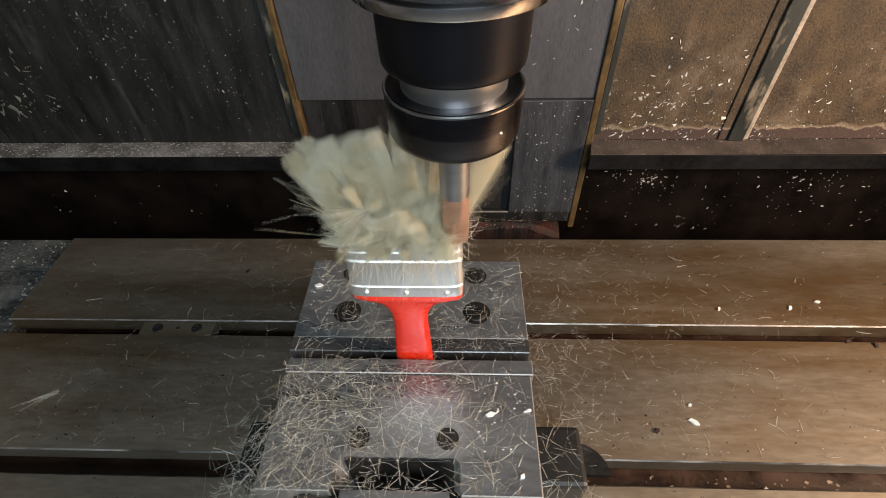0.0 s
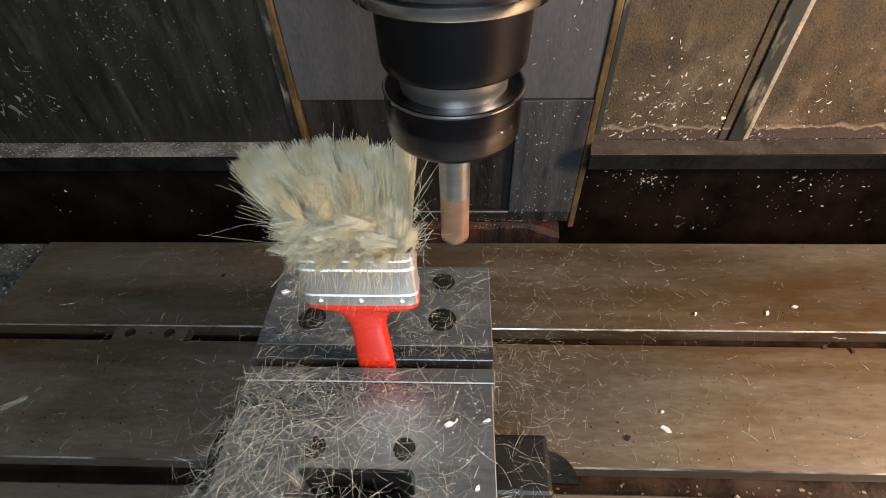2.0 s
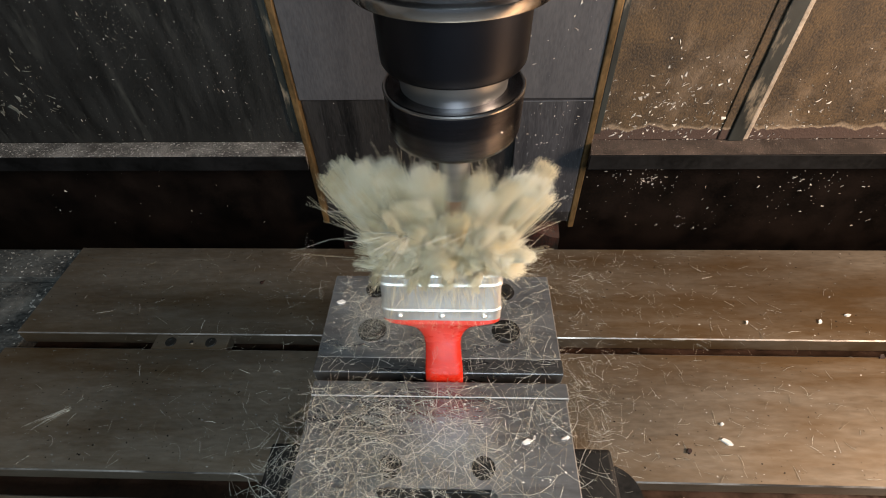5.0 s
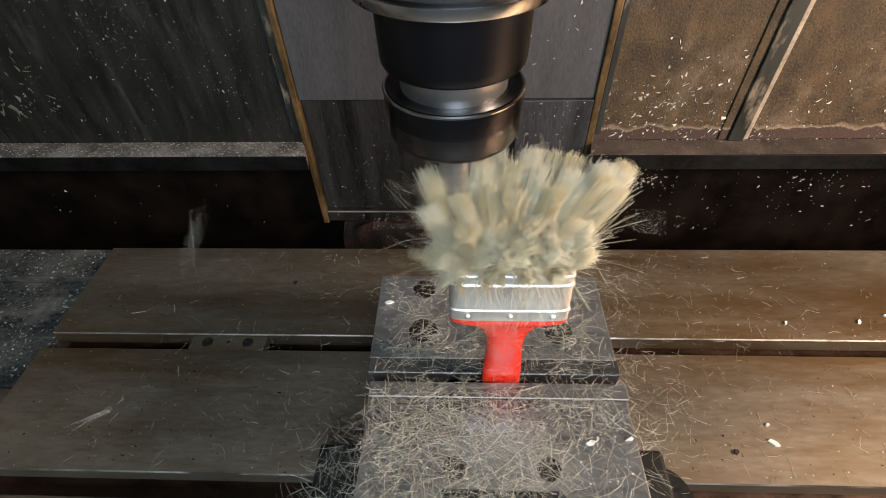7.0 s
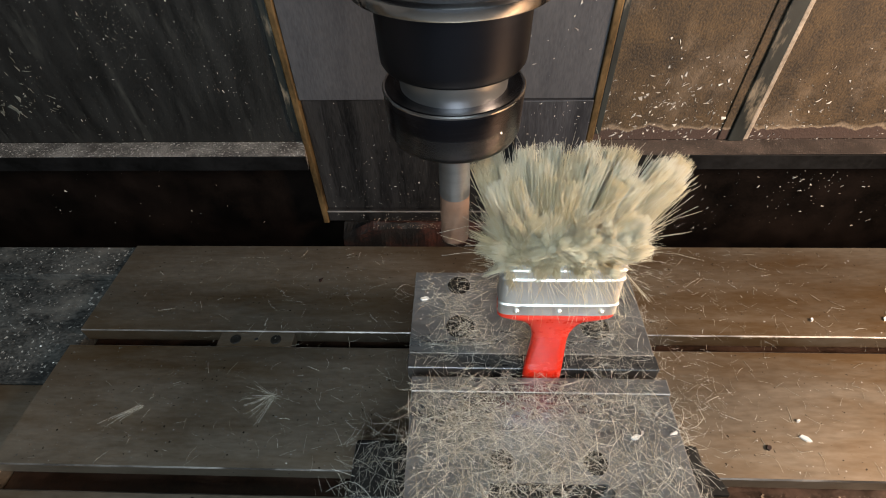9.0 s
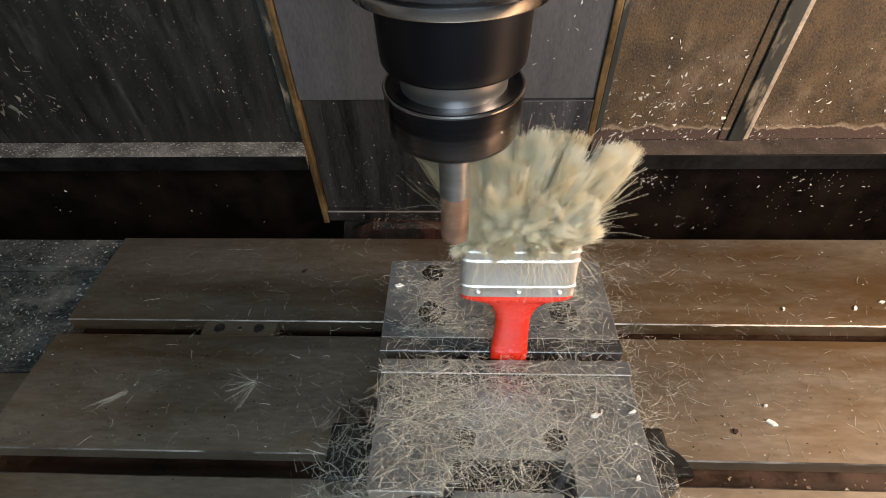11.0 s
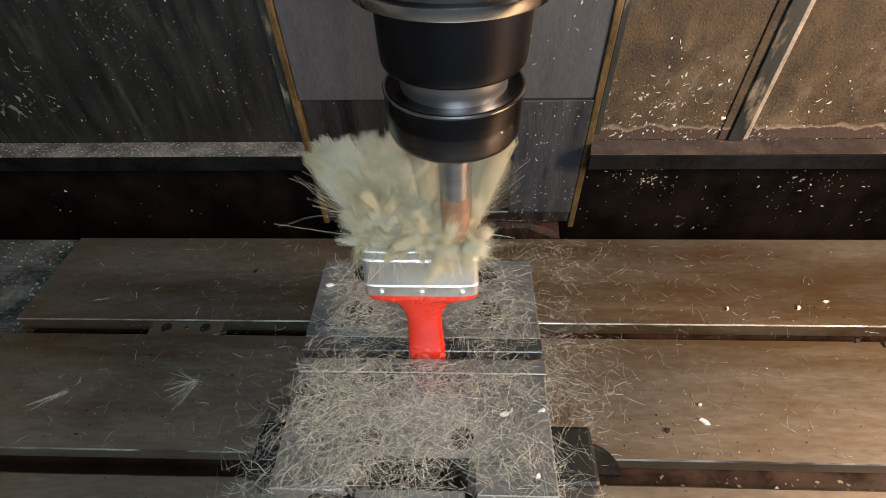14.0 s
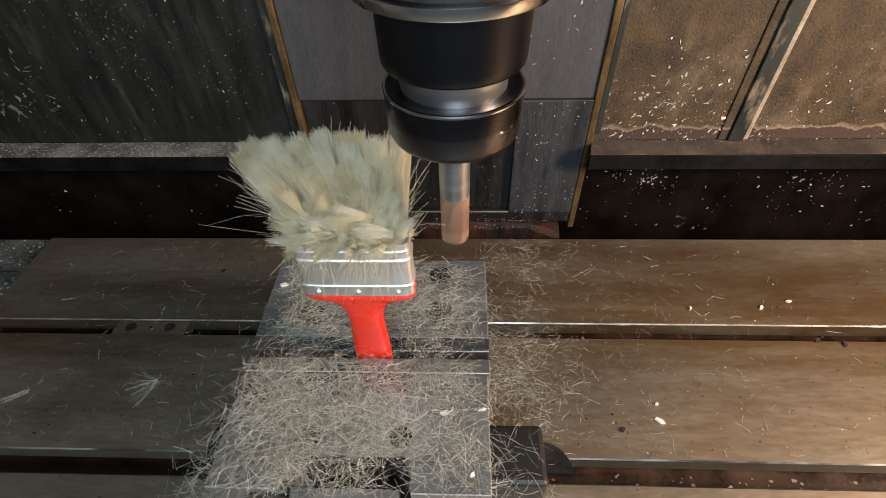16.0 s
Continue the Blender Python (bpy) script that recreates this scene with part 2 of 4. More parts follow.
def strand_mesh(name, strands):
    """Thin three-sided hairs: strands is a list of (points, radius)."""
    verts, faces = [], []
    for pts, r in strands:
        start = len(verts)
        way = (pts[-1] - pts[0]).normalized()
        side = way.orthogonal().normalized()
        other = way.cross(side)
        for k, p in enumerate(pts):
            w = r * (1.0 if k < len(pts) - 1 else 0.7)
            for a in (0.0, 2.094, 4.189):
                verts.append(p + side * (w * math.cos(a)) + other * (w * math.sin(a)))
        for k in range(len(pts) - 1):
            o = start + 3 * k
            for i in range(3):
                j = (i + 1) % 3
                faces.append((o + i, o + j, o + 3 + j, o + 3 + i))
        e = start + 3 * (len(pts) - 1)
        faces.append((e, e + 1, e + 2))
    me = bpy.data.meshes.new(name)
    me.from_pydata([tuple(v) for v in verts], [], faces)
    me.polygons.foreach_set("use_smooth", [True] * len(me.polygons))
    return me


# ---- the table's travel ----
KNOTS = [(0.0, 0.0218, 0.0), (1.43, 0.0, 0.0), (1.64, 0.0, 0.0), (2.52, 0.0003, -0.0138), (2.56, 0.0008, -0.0141), (8.43, 0.0942, -0.0141),
         (8.78, 0.0944, -0.0141), (9.72, 0.0946, 0.0004), (9.86, 0.0944, 0.0004), (16.0, -0.0022, 0.0004)]


def travel(t):
    """Where the table stands at t: the shift along x and y."""
    for (a, xa, ya), (b, xb, yb) in zip(KNOTS, KNOTS[1:]):
        if t <= b:
            k = (t - a) / (b - a)
            return xa + (xb - xa) * k, ya + (yb - ya) * k
    return KNOTS[-1][1:]


def row_times():
    out = {0.0, 16.0}
    for t, _, _ in KNOTS:
        for d in (-0.1, 0.0, 0.1):
            if 0 <= t + d <= 16:
                out.add(round(t + d, 3))
    out.update(k * 1.0 for k in range(17))
    return sorted(out)


TIMES = row_times()
RIDERS = []


def ride(ob):
    """Marks a thing that rides on the table."""
    RIDERS.append(ob)
    return ob


# ---- the setting: enclosure behind and around the table ----
BACK = 0.50
AX, AY = -0.0026, 0.150


def rough_casting():
    """A rough cast block with an uneven top, lower at its front."""
    bm = bmesh.new()
    rows = [(0.360, -0.30), (0.360, -0.170), (0.440, -0.162), (0.468, -0.150), (0.473, -0.106), (0.480, -0.1005), (0.4955, -0.1135), (0.52, -0.1135), (0.52, -0.30)]
    steps = 60
    cols = []
    for i in range(steps + 1):
        x = -0.165 + 0.300 * i / steps
        col = []
        for k, (y, z) in enumerate(rows):
            rough = 0.0035 if 1 < k < 6 else 0.0
            fade = 0.022 * max(0.0, 1 - i / 9, (i - 52) / 10) if 2 < k < 6 else 0.0
            col.append(bm.verts.new((x, y + rough * noise.noise((x * 60, k * 3.1, 1.0)), z - fade + rough * noise.noise((x * 45, k * 1.7, 5.0)))))
        cols.append(col)
    n = len(rows)
    for a, b in zip(cols, cols[1:]):
        for k in range(n):
            bm.faces.new((a[k], a[(k + 1) % n], b[(k + 1) % n], b[k]))
    bm.faces.new(cols[0])
    bm.faces.new(cols[-1][::-1])
    return bm


def build_setting():
    setting("wall_left_panel", box(-0.80, -0.1945, BACK, BACK + 0.02, 0.016, 0.95), M_PANEL, "dirty painted sheet metal guard panel with chips, shade in its dark tone", "wall panel")
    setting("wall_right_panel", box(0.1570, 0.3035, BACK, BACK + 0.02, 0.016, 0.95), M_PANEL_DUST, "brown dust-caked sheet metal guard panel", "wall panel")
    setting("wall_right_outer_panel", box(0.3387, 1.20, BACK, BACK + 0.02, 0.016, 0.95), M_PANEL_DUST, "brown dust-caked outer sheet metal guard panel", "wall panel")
    setting("trim_rib", box(0.3145, 0.3322, BACK - 0.005, BACK + 0.01, 0.0162, 0.95, 0.0012), M_RIB, "green-grey painted vertical rib between guard panels", "rib")
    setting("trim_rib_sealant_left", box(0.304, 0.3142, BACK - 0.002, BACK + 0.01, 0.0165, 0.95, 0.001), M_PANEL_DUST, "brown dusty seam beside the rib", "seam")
    setting("trim_rib_sealant_right", box(0.3325, 0.3384, BACK - 0.0030, BACK + 0.01, 0.0165, 0.95, 0.0014), M_SEALANT, "pale dusty sealant bead beside the rib", "sealant")
    setting("trim_left_lip", extruded([(-0.80, BACK), (-0.1945, BACK), (-0.1850, BACK - 0.030), (-0.80, BACK - 0.030)], "z", -0.004, 0.0155), M_LIP, "dust-covered bottom lip of the dark guard panel", "lip")
    setting("trim_right_lip", extruded([(0.1570, BACK), (1.20, BACK), (1.20, BACK - 0.030), (0.1500, BACK - 0.030)], "z", -0.004, 0.0155), M_LIP_BROWN, "brown dusty bottom lip of the guard panel", "lip")
    # separate front pieces carry the shade below the dusty lip tops
    setting("trim_left_fold", box(-0.80, -0.1848, BACK - 0.0325, BACK - 0.0305, -0.0045, 0.0150, 0.0006), M_FOLD, "folded front edge of the guard panel lip, shade in its dark colour", "lip")
    setting("trim_right_fold", box(0.1498, 1.20, BACK - 0.0325, BACK - 0.0305, -0.0045, 0.0150, 0.0006), M_FOLD, "folded front edge of the guard panel lip, shade in its dark colour", "lip")
    setting("trim_brass_left", box(-0.1940, -0.1862, BACK - 0.006, BACK + 0.02, -0.115, 0.95, 0.0015), M_BRASS, "dirty brass wiper strip beside the way cover", "wiper strip")
    setting("trim_brass_right", box(0.1485, 0.1565, BACK - 0.006, BACK + 0.02, -0.122, 0.95, 0.0015), M_BRASS, "dirty brass wiper strip beside the way cover", "wiper strip")
    # dusty dark strips laid where the brass strips have a shadow beside them
    setting("trim_left_seal", box(-0.2030, -0.1944, BACK - 0.0035, BACK - 0.0002, 0.030, 0.95, 0.001), M_RIB, "dark green dusty strip drawing the shadow beside the brass", "seal")
    setting("trim_right_seal", box(0.1569, 0.1640, BACK - 0.0035, BACK - 0.0002, 0.026, 0.95, 0.001), M_RIB, "dark green dusty strip drawing the shadow beside the brass", "seal")
    # fold and lower section differ by light and shadow held in their colours
    setting("trim_way_cover_fold", box(0.0640, 0.1478, BACK - 0.0062, BACK + 0.0018, -0.0932, 0.0708, 0.001), M_COVER_SIDE, "blue-grey raised side fold of the lower way cover, lit tone in its colour", "way cover")
    setting("trim_way_cover_edge", box(-0.1856, 0.0638, BACK - 0.0052, BACK - 0.0042, -0.0955, -0.0930, 0.0004), M_EDGE_DULL, "pale edge line of the way cover lip", "lip")
    setting("wall_way_cover", box(-0.1858, 0.1481, BACK - 0.003, BACK + 0.02, 0.0715, 0.95, 0.001), M_COVER, "grey steel telescopic way cover of the column", "way cover")
    setting("wall_lower_way_cover", box(-0.1858, 0.1481, BACK + 0.002, BACK + 0.02, -0.0935, 0.071, 0.001), M_COVER_LOW, "scuffed lower section of the way cover, shadow in its colour", "way cover")
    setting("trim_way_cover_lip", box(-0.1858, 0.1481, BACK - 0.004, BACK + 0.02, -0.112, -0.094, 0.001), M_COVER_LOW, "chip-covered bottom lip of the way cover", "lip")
    setting("wall_recess", box(-0.80, 1.20, BACK + 0.022, BACK + 0.04, -0.30, 0.95), M_RECESS, "dark painted back of the recess behind the table, shade in its black", "wall")
    # out of view; kept light grey so the steel flange has something to reflect
    setting("floor", box(-0.80, 1.20, -0.90, BACK + 0.05, -0.32, -0.30), M_WALL, "unseen grey enclosure floor that lightens reflections", "floor")
    setting("base_casting", rough_casting(), M_RUST, "rust-red machine base casting behind the table", "casting")
    setting("wall_left", box(-0.82, -0.80, -0.90, BACK + 0.05, -0.32, 0.97), M_WALL, "grey painted side wall of the machine enclosure", "wall")
    setting("wall_right", box(1.20, 1.22, -0.90, BACK + 0.05, -0.32, 0.97), M_WALL, "grey painted side wall of the machine enclosure", "wall")
    setting("ceiling", box(-0.82, 1.22, -0.55, BACK + 0.05, 0.97, 0.99), M_WALL, "grey painted roof of the machine enclosure", "ceiling")


# ---- the table ----
TABLE_LEFT = -0.4245


def build_table():
    t = ride(thing("milling_table", (0.25, 0.15, -0.09), "worn brown-stained steel milling table with T-slots", "machine table"))
    c = 0.0009
    top = [(-0.06, -0.07), (0.345, -0.07), (0.345, -c), (0.345 - c, 0.0)]
    for y0, y1 in ((0.2265, 0.2410), (0.1120, 0.1280), (-0.0020, 0.0140)):
        top += [(y1 + c, 0.0), (y1, -c), (y1, -0.014), (y1 + 0.007, -0.014), (y1 + 0.007, -0.026), (y0 - 0.007, -0.026),
                (y0 - 0.007, -0.014), (y0, -0.014), (y0, -c), (y0 - c, 0.0)]
    top += [(-0.06 + c, 0.0), (-0.06, -c)]
    tt = part("tabletop", extruded(top, "x", TABLE_LEFT, 0.95), M_TABLE, t)
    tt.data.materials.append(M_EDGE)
    # chamfer faces, picked by slope, get the wear and painted glint
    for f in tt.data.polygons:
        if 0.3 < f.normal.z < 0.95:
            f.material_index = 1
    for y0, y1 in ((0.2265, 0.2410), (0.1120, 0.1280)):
        part("slot_floor", box(TABLE_LEFT, 0.95, y0 - 0.0068, y1 + 0.0068, -0.0259, -0.0235), M_SLOT, t, "rust-brown bottom of a T-slot, slot shade in its colour")
    part("end_cover", box(-0.80, TABLE_LEFT - 0.001, 0.196, 0.3065, -0.07, -0.010, 0.001), M_END, t, "dark chip-strewn end cover")
    part("end_cover_step", box(-0.80, TABLE_LEFT - 0.001, 0.3069, 0.345, -0.07, -0.003, 0.001), M_END, t, "raised edge of the end cover")
    part("end_cover_apron", box(-0.80, TABLE_LEFT - 0.001, 0.05, 0.1956, -0.07, -0.013, 0.001), M_TABLE, t, "plain grey front of the end cover")


def build_slot_key():
    k = ride(thing("t_slot_key", (-0.268, 0.2337, -0.002), "dark steel T-slot key with two socket screws", "slot key"))
    part("plate", box(-0.300, -0.236, 0.2267, 0.2408, -0.012, -0.0016, 0.0006), M_TABLE, k)
    for x in (-0.2854, -0.2508):
        part("socket_screw", lathe([(0.0, -0.0013), (0.0020, -0.0013), (0.0022, -0.0007), (0.0042, -0.0007), (0.0046, -0.0014), (0.0046, -0.006)], x, 0.2340, 24), M_BORE, k)
    part("set_screw", lathe([(0.0, -0.0012), (0.0016, -0.0012), (0.0018, -0.003)], -0.2675, 0.2340, 16), M_STEEL, k)


# ---- the vise ----
JAW = 0.0947


def build_vise():
    v = ride(thing("machine_vise", (-0.0525, 0.15, 0.0), "ground steel machine vise with clippings on top", "vise"))
    part("vise_base", box(-0.1215, 0.0165, 0.0745, 0.2300, 0.0, 0.046, 0.002), M_VISE_DARK, v, "blackened steel vise base")
    for x0, x1 in ((-0.1625, -0.1220), (0.0170, 0.0558)):
        part("base_flange", box(x0, x1, 0.1005, 0.1385, 0.0, 0.030, 0.003), M_VISE_DARK, v, "blackened steel clamping flange")
    arc = [(0.0565, 0.1385)] + [(0.0565 + 0.0215 * math.sin(a * math.pi / 16), 0.1170 + 0.0215 * math.cos(a * math.pi / 16)) for a in range(1, 9)] + [(0.0565, 0.1170)]
    part("clamp_plate", extruded(arc, "z", 0.0, 0.0035), M_VISE_DARK, v, "low round-ended clamping plate")
    # shallow disc; its dark colour gives the bore's depth
    bore = lathe([(0.0, 0.0), (0.0115, 0.0), (0.0120, -0.0015)], 0, 0, 32)
    bmesh.ops.rotate(bore, verts=bore.verts, cent=(0, 0, 0), matrix=Matrix.Rotation(radians(90), 3, "X"))
    bmesh.ops.translate(bore, verts=bore.verts, vec=(-0.0935, 0.0744, 0.0790))
    part("front_bore", bore, M_BORE, v, "dark disc for the bore in the front face", True)
    part("rear_jaw", box(-0.1255, 0.0192, 0.1650, 0.2300, 0.0465, JAW - 0.005, 0.0005, None, 1), M_VISE, v)
    part("rear_jaw_plate", box(-0.1255, 0.0192, 0.1548, 0.1646, 0.0465, JAW - 0.004, 0.0005, None, 1), M_JAW_DARK, v, "dark jaw plate, shade of the gap in its colour")
    jaw = extruded([(-0.1215, 0.1372), (0.0175, 0.1372), (0.0172, 0.0740), (-0.0215, 0.0740), (-0.0215, 0.0890), (-0.0243, 0.0918), (-0.0800, 0.0918), (-0.0845, 0.0880), (-0.0845, 0.0750), (-0.1212, 0.0750)], "z", 0.0465, JAW)
    bmesh.ops.bevel(jaw, geom=list(jaw.edges), offset=0.0005, segments=1, affect="EDGES")
    part("front_jaw", jaw, M_VISE, v)
    # thin sheet added over the lit rear wall to darken the slot
    part("slot_liner", box(-0.0800, -0.0250, 0.0900, 0.0914, 0.0465, JAW - 0.0016, 0.0003), M_BORE, v, "dark oily sheet on the slot wall, shade in its colour")
    part("front_bridge", box(-0.0800, -0.0270, 0.0600, 0.0770, 0.0465, JAW - 0.003, 0.0010), M_VISE, v)
    part("front_jaw_plate", box(-0.1218, 0.0190, 0.1376, 0.1468, 0.0465, JAW + 0.0006, 0.0005, None, 1), M_VISE, v)
    part("lead_screw", box(-0.072, -0.030, 0.0790, 0.0912, 0.050, 0.072, 0.004), M_BORE, v, "dark screw end in the slot, shade in its colour")
    # jaw chamfers in a paler material, the edge highlight put into its colour
    for piece in v.children:
        if piece.name.startswith("front_jaw") or piece.name == "rear_jaw":
            piece.data.materials.append(M_EDGE_DULL)
            for f in piece.data.polygons:
                if max(abs(c) for c in f.normal) < 0.95:
                    f.material_index = 1
    for x, y, z, r in ((-0.0740, 0.1010, JAW, 0.0058), (-0.0283, 0.1010, JAW, 0.0058), (-0.0948, 0.1845, JAW - 0.005, 0.0088), (-0.0118, 0.1845, JAW - 0.005, 0.0088),
                       (-0.0958, 0.2180, JAW - 0.005, 0.0075), (-0.0118, 0.2160, JAW - 0.005, 0.0075)):
        part("socket_screw", lathe([(0.0, z + 0.0003), (r * 0.40, z + 0.0003), (r * 0.44, z + 0.0011), (r * 0.70, z + 0.0011), (r * 0.76, z + 0.0004), (r, z + 0.0003), (r, z - 0.002)], x, y, 28), M_BORE, v, "dark socket screw, shade of its hole in the colour")


# ---- the spinning tool ----
def build_tool():
    t = thing("tool_holder", (AX, AY, 0.186), "black collet chuck with a coated end mill", "tool holder")
    part("flange", lathe([(0.0, 0.2911), (0.0290, 0.2911), (0.0300, 0.2914), (0.0303, 0.2921), (0.0304, 0.2946), (0.0296, 0.2956), (0.0260, 0.2972), (0.0260, 0.3012),
                          (0.0278, 0.3022), (0.0302, 0.3037), (0.0302, 0.3070), (0.0, 0.3070)], AX, AY, 96), M_STEEL, t, "bright steel flange ring", True)
    part("body", lathe([(0.0, 0.2698), (0.0218, 0.2698), (0.0228, 0.2703), (0.0233, 0.2712), (0.0235, 0.2740), (0.0239, 0.2909), (0.0, 0.2909)], AX, AY, 96), M_BODY, t, "", True)
    part("neck", lathe([(0.0, 0.2600), (0.0176, 0.2600), (0.0179, 0.2635), (0.0181, 0.2700), (0.0, 0.2700)], AX, AY, 96), M_NECK, t, "bright steel neck", True)
    nut = lathe([(0.0, 0.2440), (0.0090, 0.2440), (0.0150, 0.2430), (0.0205, 0.2434), (0.0222, 0.2448), (0.0231, 0.2470), (0.0233, 0.2540), (0.0236, 0.2600), (0.0234, 0.2616),
                 (0.0226, 0.2622), (0.0206, 0.2617), (0.0196, 0.2617), (0.0, 0.2617)], AX, AY, 96)
    n = part("collet_nut", nut, M_HOLDER, t, "black collet nut with wrench slots", True)
    # thin bright ring added to draw the highlight along the nut's top edge
    part("nut_rim", lathe([(0.0229, 0.2620), (0.0234, 0.2622), (0.0238, 0.2618), (0.0238, 0.2613), (0.0233, 0.2614), (0.0229, 0.2620)], AX, AY, 96), M_STEEL, n, "bright ring that stands in for the edge highlight", True)
    for k in range(6):
        a = k * math.pi / 3
        s = box(-0.0013, 0.0013, 0.0224, 0.0234, 0.2465, 0.2535, 0.0003)
        bmesh.ops.rotate(s, verts=s.verts, cent=(0, 0, 0), matrix=Matrix.Rotation(a, 3, "Z"))
        bmesh.ops.translate(s, verts=s.verts, vec=(AX, AY, 0))
        part("wrench_slot", s, M_STEEL, n, "worn wrench slot")
    part("shank", lathe([(0.0, 0.2150), (0.0060, 0.2150), (0.0060, 0.2440), (0.0, 0.2440)], AX, AY, 48), M_SHANK, t, "bright steel shank", True)
    cut = bmesh.new()
    rings, steps = 16, 32
    grid = []
    for i in range(rings + 1):
        z = 0.1915 + (0.2152 - 0.1915) * i / rings
        ring = []
        for k in range(steps):
            a = 2 * math.pi * k / steps
            r = 0.0060 - 0.0013 * max(0.0, math.cos(4 * a)) ** 1.5
            w = a + (z - 0.186) * 55
            ring.append(cut.verts.new((AX + r * math.cos(w), AY + r * math.sin(w), z)))
        grid.append(ring)
    for a, b in zip(grid, grid[1:]):
        for k in range(steps):
            cut.faces.new((a[k], a[(k + 1) % steps], b[(k + 1) % steps], b[k]))
    cut.faces.new(grid[0][::-1])
    cut.faces.new(grid[-1])
    part("end_mill", cut, M_COATED, t, "copper-coloured coated cutter with four flutes", True)
    h = thing("spindle_head", (AX, AY, 0.309), "dark machine spindle head above the tool", "spindle")
    part("spindle_nose", lathe([(0.0, 0.309), (0.030, 0.309), (0.044, 0.314), (0.046, 0.320), (0.046, 0.50), (0.0, 0.50)], AX, AY, 64), M_HOLDER, h, "", True)
    part("head_housing", box(AX - 0.14, AX + 0.14, 0.07, 0.484, 0.501, 0.90, 0.01), M_WALL, h, "grey painted head casting")
    return t


# ---- the brush ----
BX, BY = -0.0488, 0.1490
LEAN = -4.0


def up(z):
    """Heights on the brush, measured from the top of the jaws."""
    return 0.0947 + (z - 0.0947) * 0.935


FER_TOP = up(0.1905)


def build_brush():
    b = ride(thing("paint_brush", (BX, BY, 0.06), "red-handled paint brush clamped upright with splayed pale bristles", "paint brush"))
    b.rotation_euler = (radians(LEAN), 0, 0)
    # handle: half-widths by height, with the thickness beside them
    shape = [(0.0600, 0.0100, 0.0022), (0.0900, 0.0103, 0.0024), (0.1000, 0.0101, 0.0030), (0.1150, 0.0094, 0.0042), (0.1290, 0.0089, 0.0048), (0.1360, 0.0096, 0.0052), (0.1412, 0.0115, 0.0056),
             (0.1448, 0.0142, 0.0060), (0.1474, 0.0182, 0.0064), (0.1496, 0.0232, 0.0068), (0.1508, 0.0262, 0.0071), (0.1520, 0.0272, 0.0072), (0.1590, 0.0272, 0.0072), (0.1604, 0.0255, 0.0066)]
    bm = bmesh.new()
    rings = []
    for z, w, d in shape:
        z = up(z)
        ring = []
        for k in range(28):
            a = 2 * math.pi * k / 28
            cx, sy = math.cos(a), math.sin(a)
            e = 0.55 if w < 0.02 else 0.34
            ring.append(bm.verts.new((BX + 1.035 * w * math.copysign(abs(cx) ** e, cx), BY + d * math.copysign(abs(sy) ** e, sy), z)))
        rings.append(ring)
    for a, c in zip(rings, rings[1:]):
        for k in range(28):
            bm.faces.new((a[k], a[(k + 1) % 28], c[(k + 1) % 28], c[k]))
    bm.faces.new(rings[0][::-1])
    bm.faces.new(rings[-1])
    part("handle", bm, M_RED, b, "glossy red handle", True)
    # ferrule with two pressed ridges
    bm = bmesh.new()
    rings = []
    for z, g in [(0.1545, 0.0), (0.1549, 0.0003), (0.1608, 0.0003), (0.1615, 0.0007), (0.1623, 0.0007), (0.1630, 0.0002), (0.1778, 0.0002), (0.1788, 0.0008), (0.1800, 0.0008), (0.1808, 0.0001),
                 (0.1843, 0.0001), (0.1850, 0.0006), (0.1858, 0.0006), (0.1864, 0.0), (0.1905, 0.0003), (0.1905, -0.0006), (0.1580, -0.0006)]:
        z = up(z)
        ring = []
        for k in range(40):
            a = 2 * math.pi * k / 40
            cx, sy = math.cos(a), math.sin(a)
            e = 0.28
            wx = 0.0276 - 0.0010 * (z - 0.156) / 0.034
            ring.append(bm.verts.new((BX + (wx + g) * math.copysign(abs(cx) ** e, cx), BY + (0.0074 + g) * math.copysign(abs(sy) ** e, sy), z)))
        rings.append(ring)
    for a, c in zip(rings, rings[1:]):
        for k in range(40):
            bm.faces.new((a[k], a[(k + 1) % 40], c[(k + 1) % 40], c[k]))
    f = part("ferrule", bm, M_FERRULE, b, "shiny tin-plated ferrule", True)
    for x in (-0.0684, -0.0486, -0.0288):
        r = lathe([(0.0, 0.0012), (0.0008, 0.0010), (0.0012, 0.0006), (0.0015, 0.0)], 0, 0, 16)
        bmesh.ops.rotate(r, verts=r.verts, cent=(0, 0, 0), matrix=Matrix.Rotation(radians(90), 3, "X"))
        bmesh.ops.translate(r, verts=r.verts, vec=(x, BY - 0.0076, up(0.1580)))
        part("rivet", r, M_FERRULE, f, "", True)
    return b


CLUMPS = []


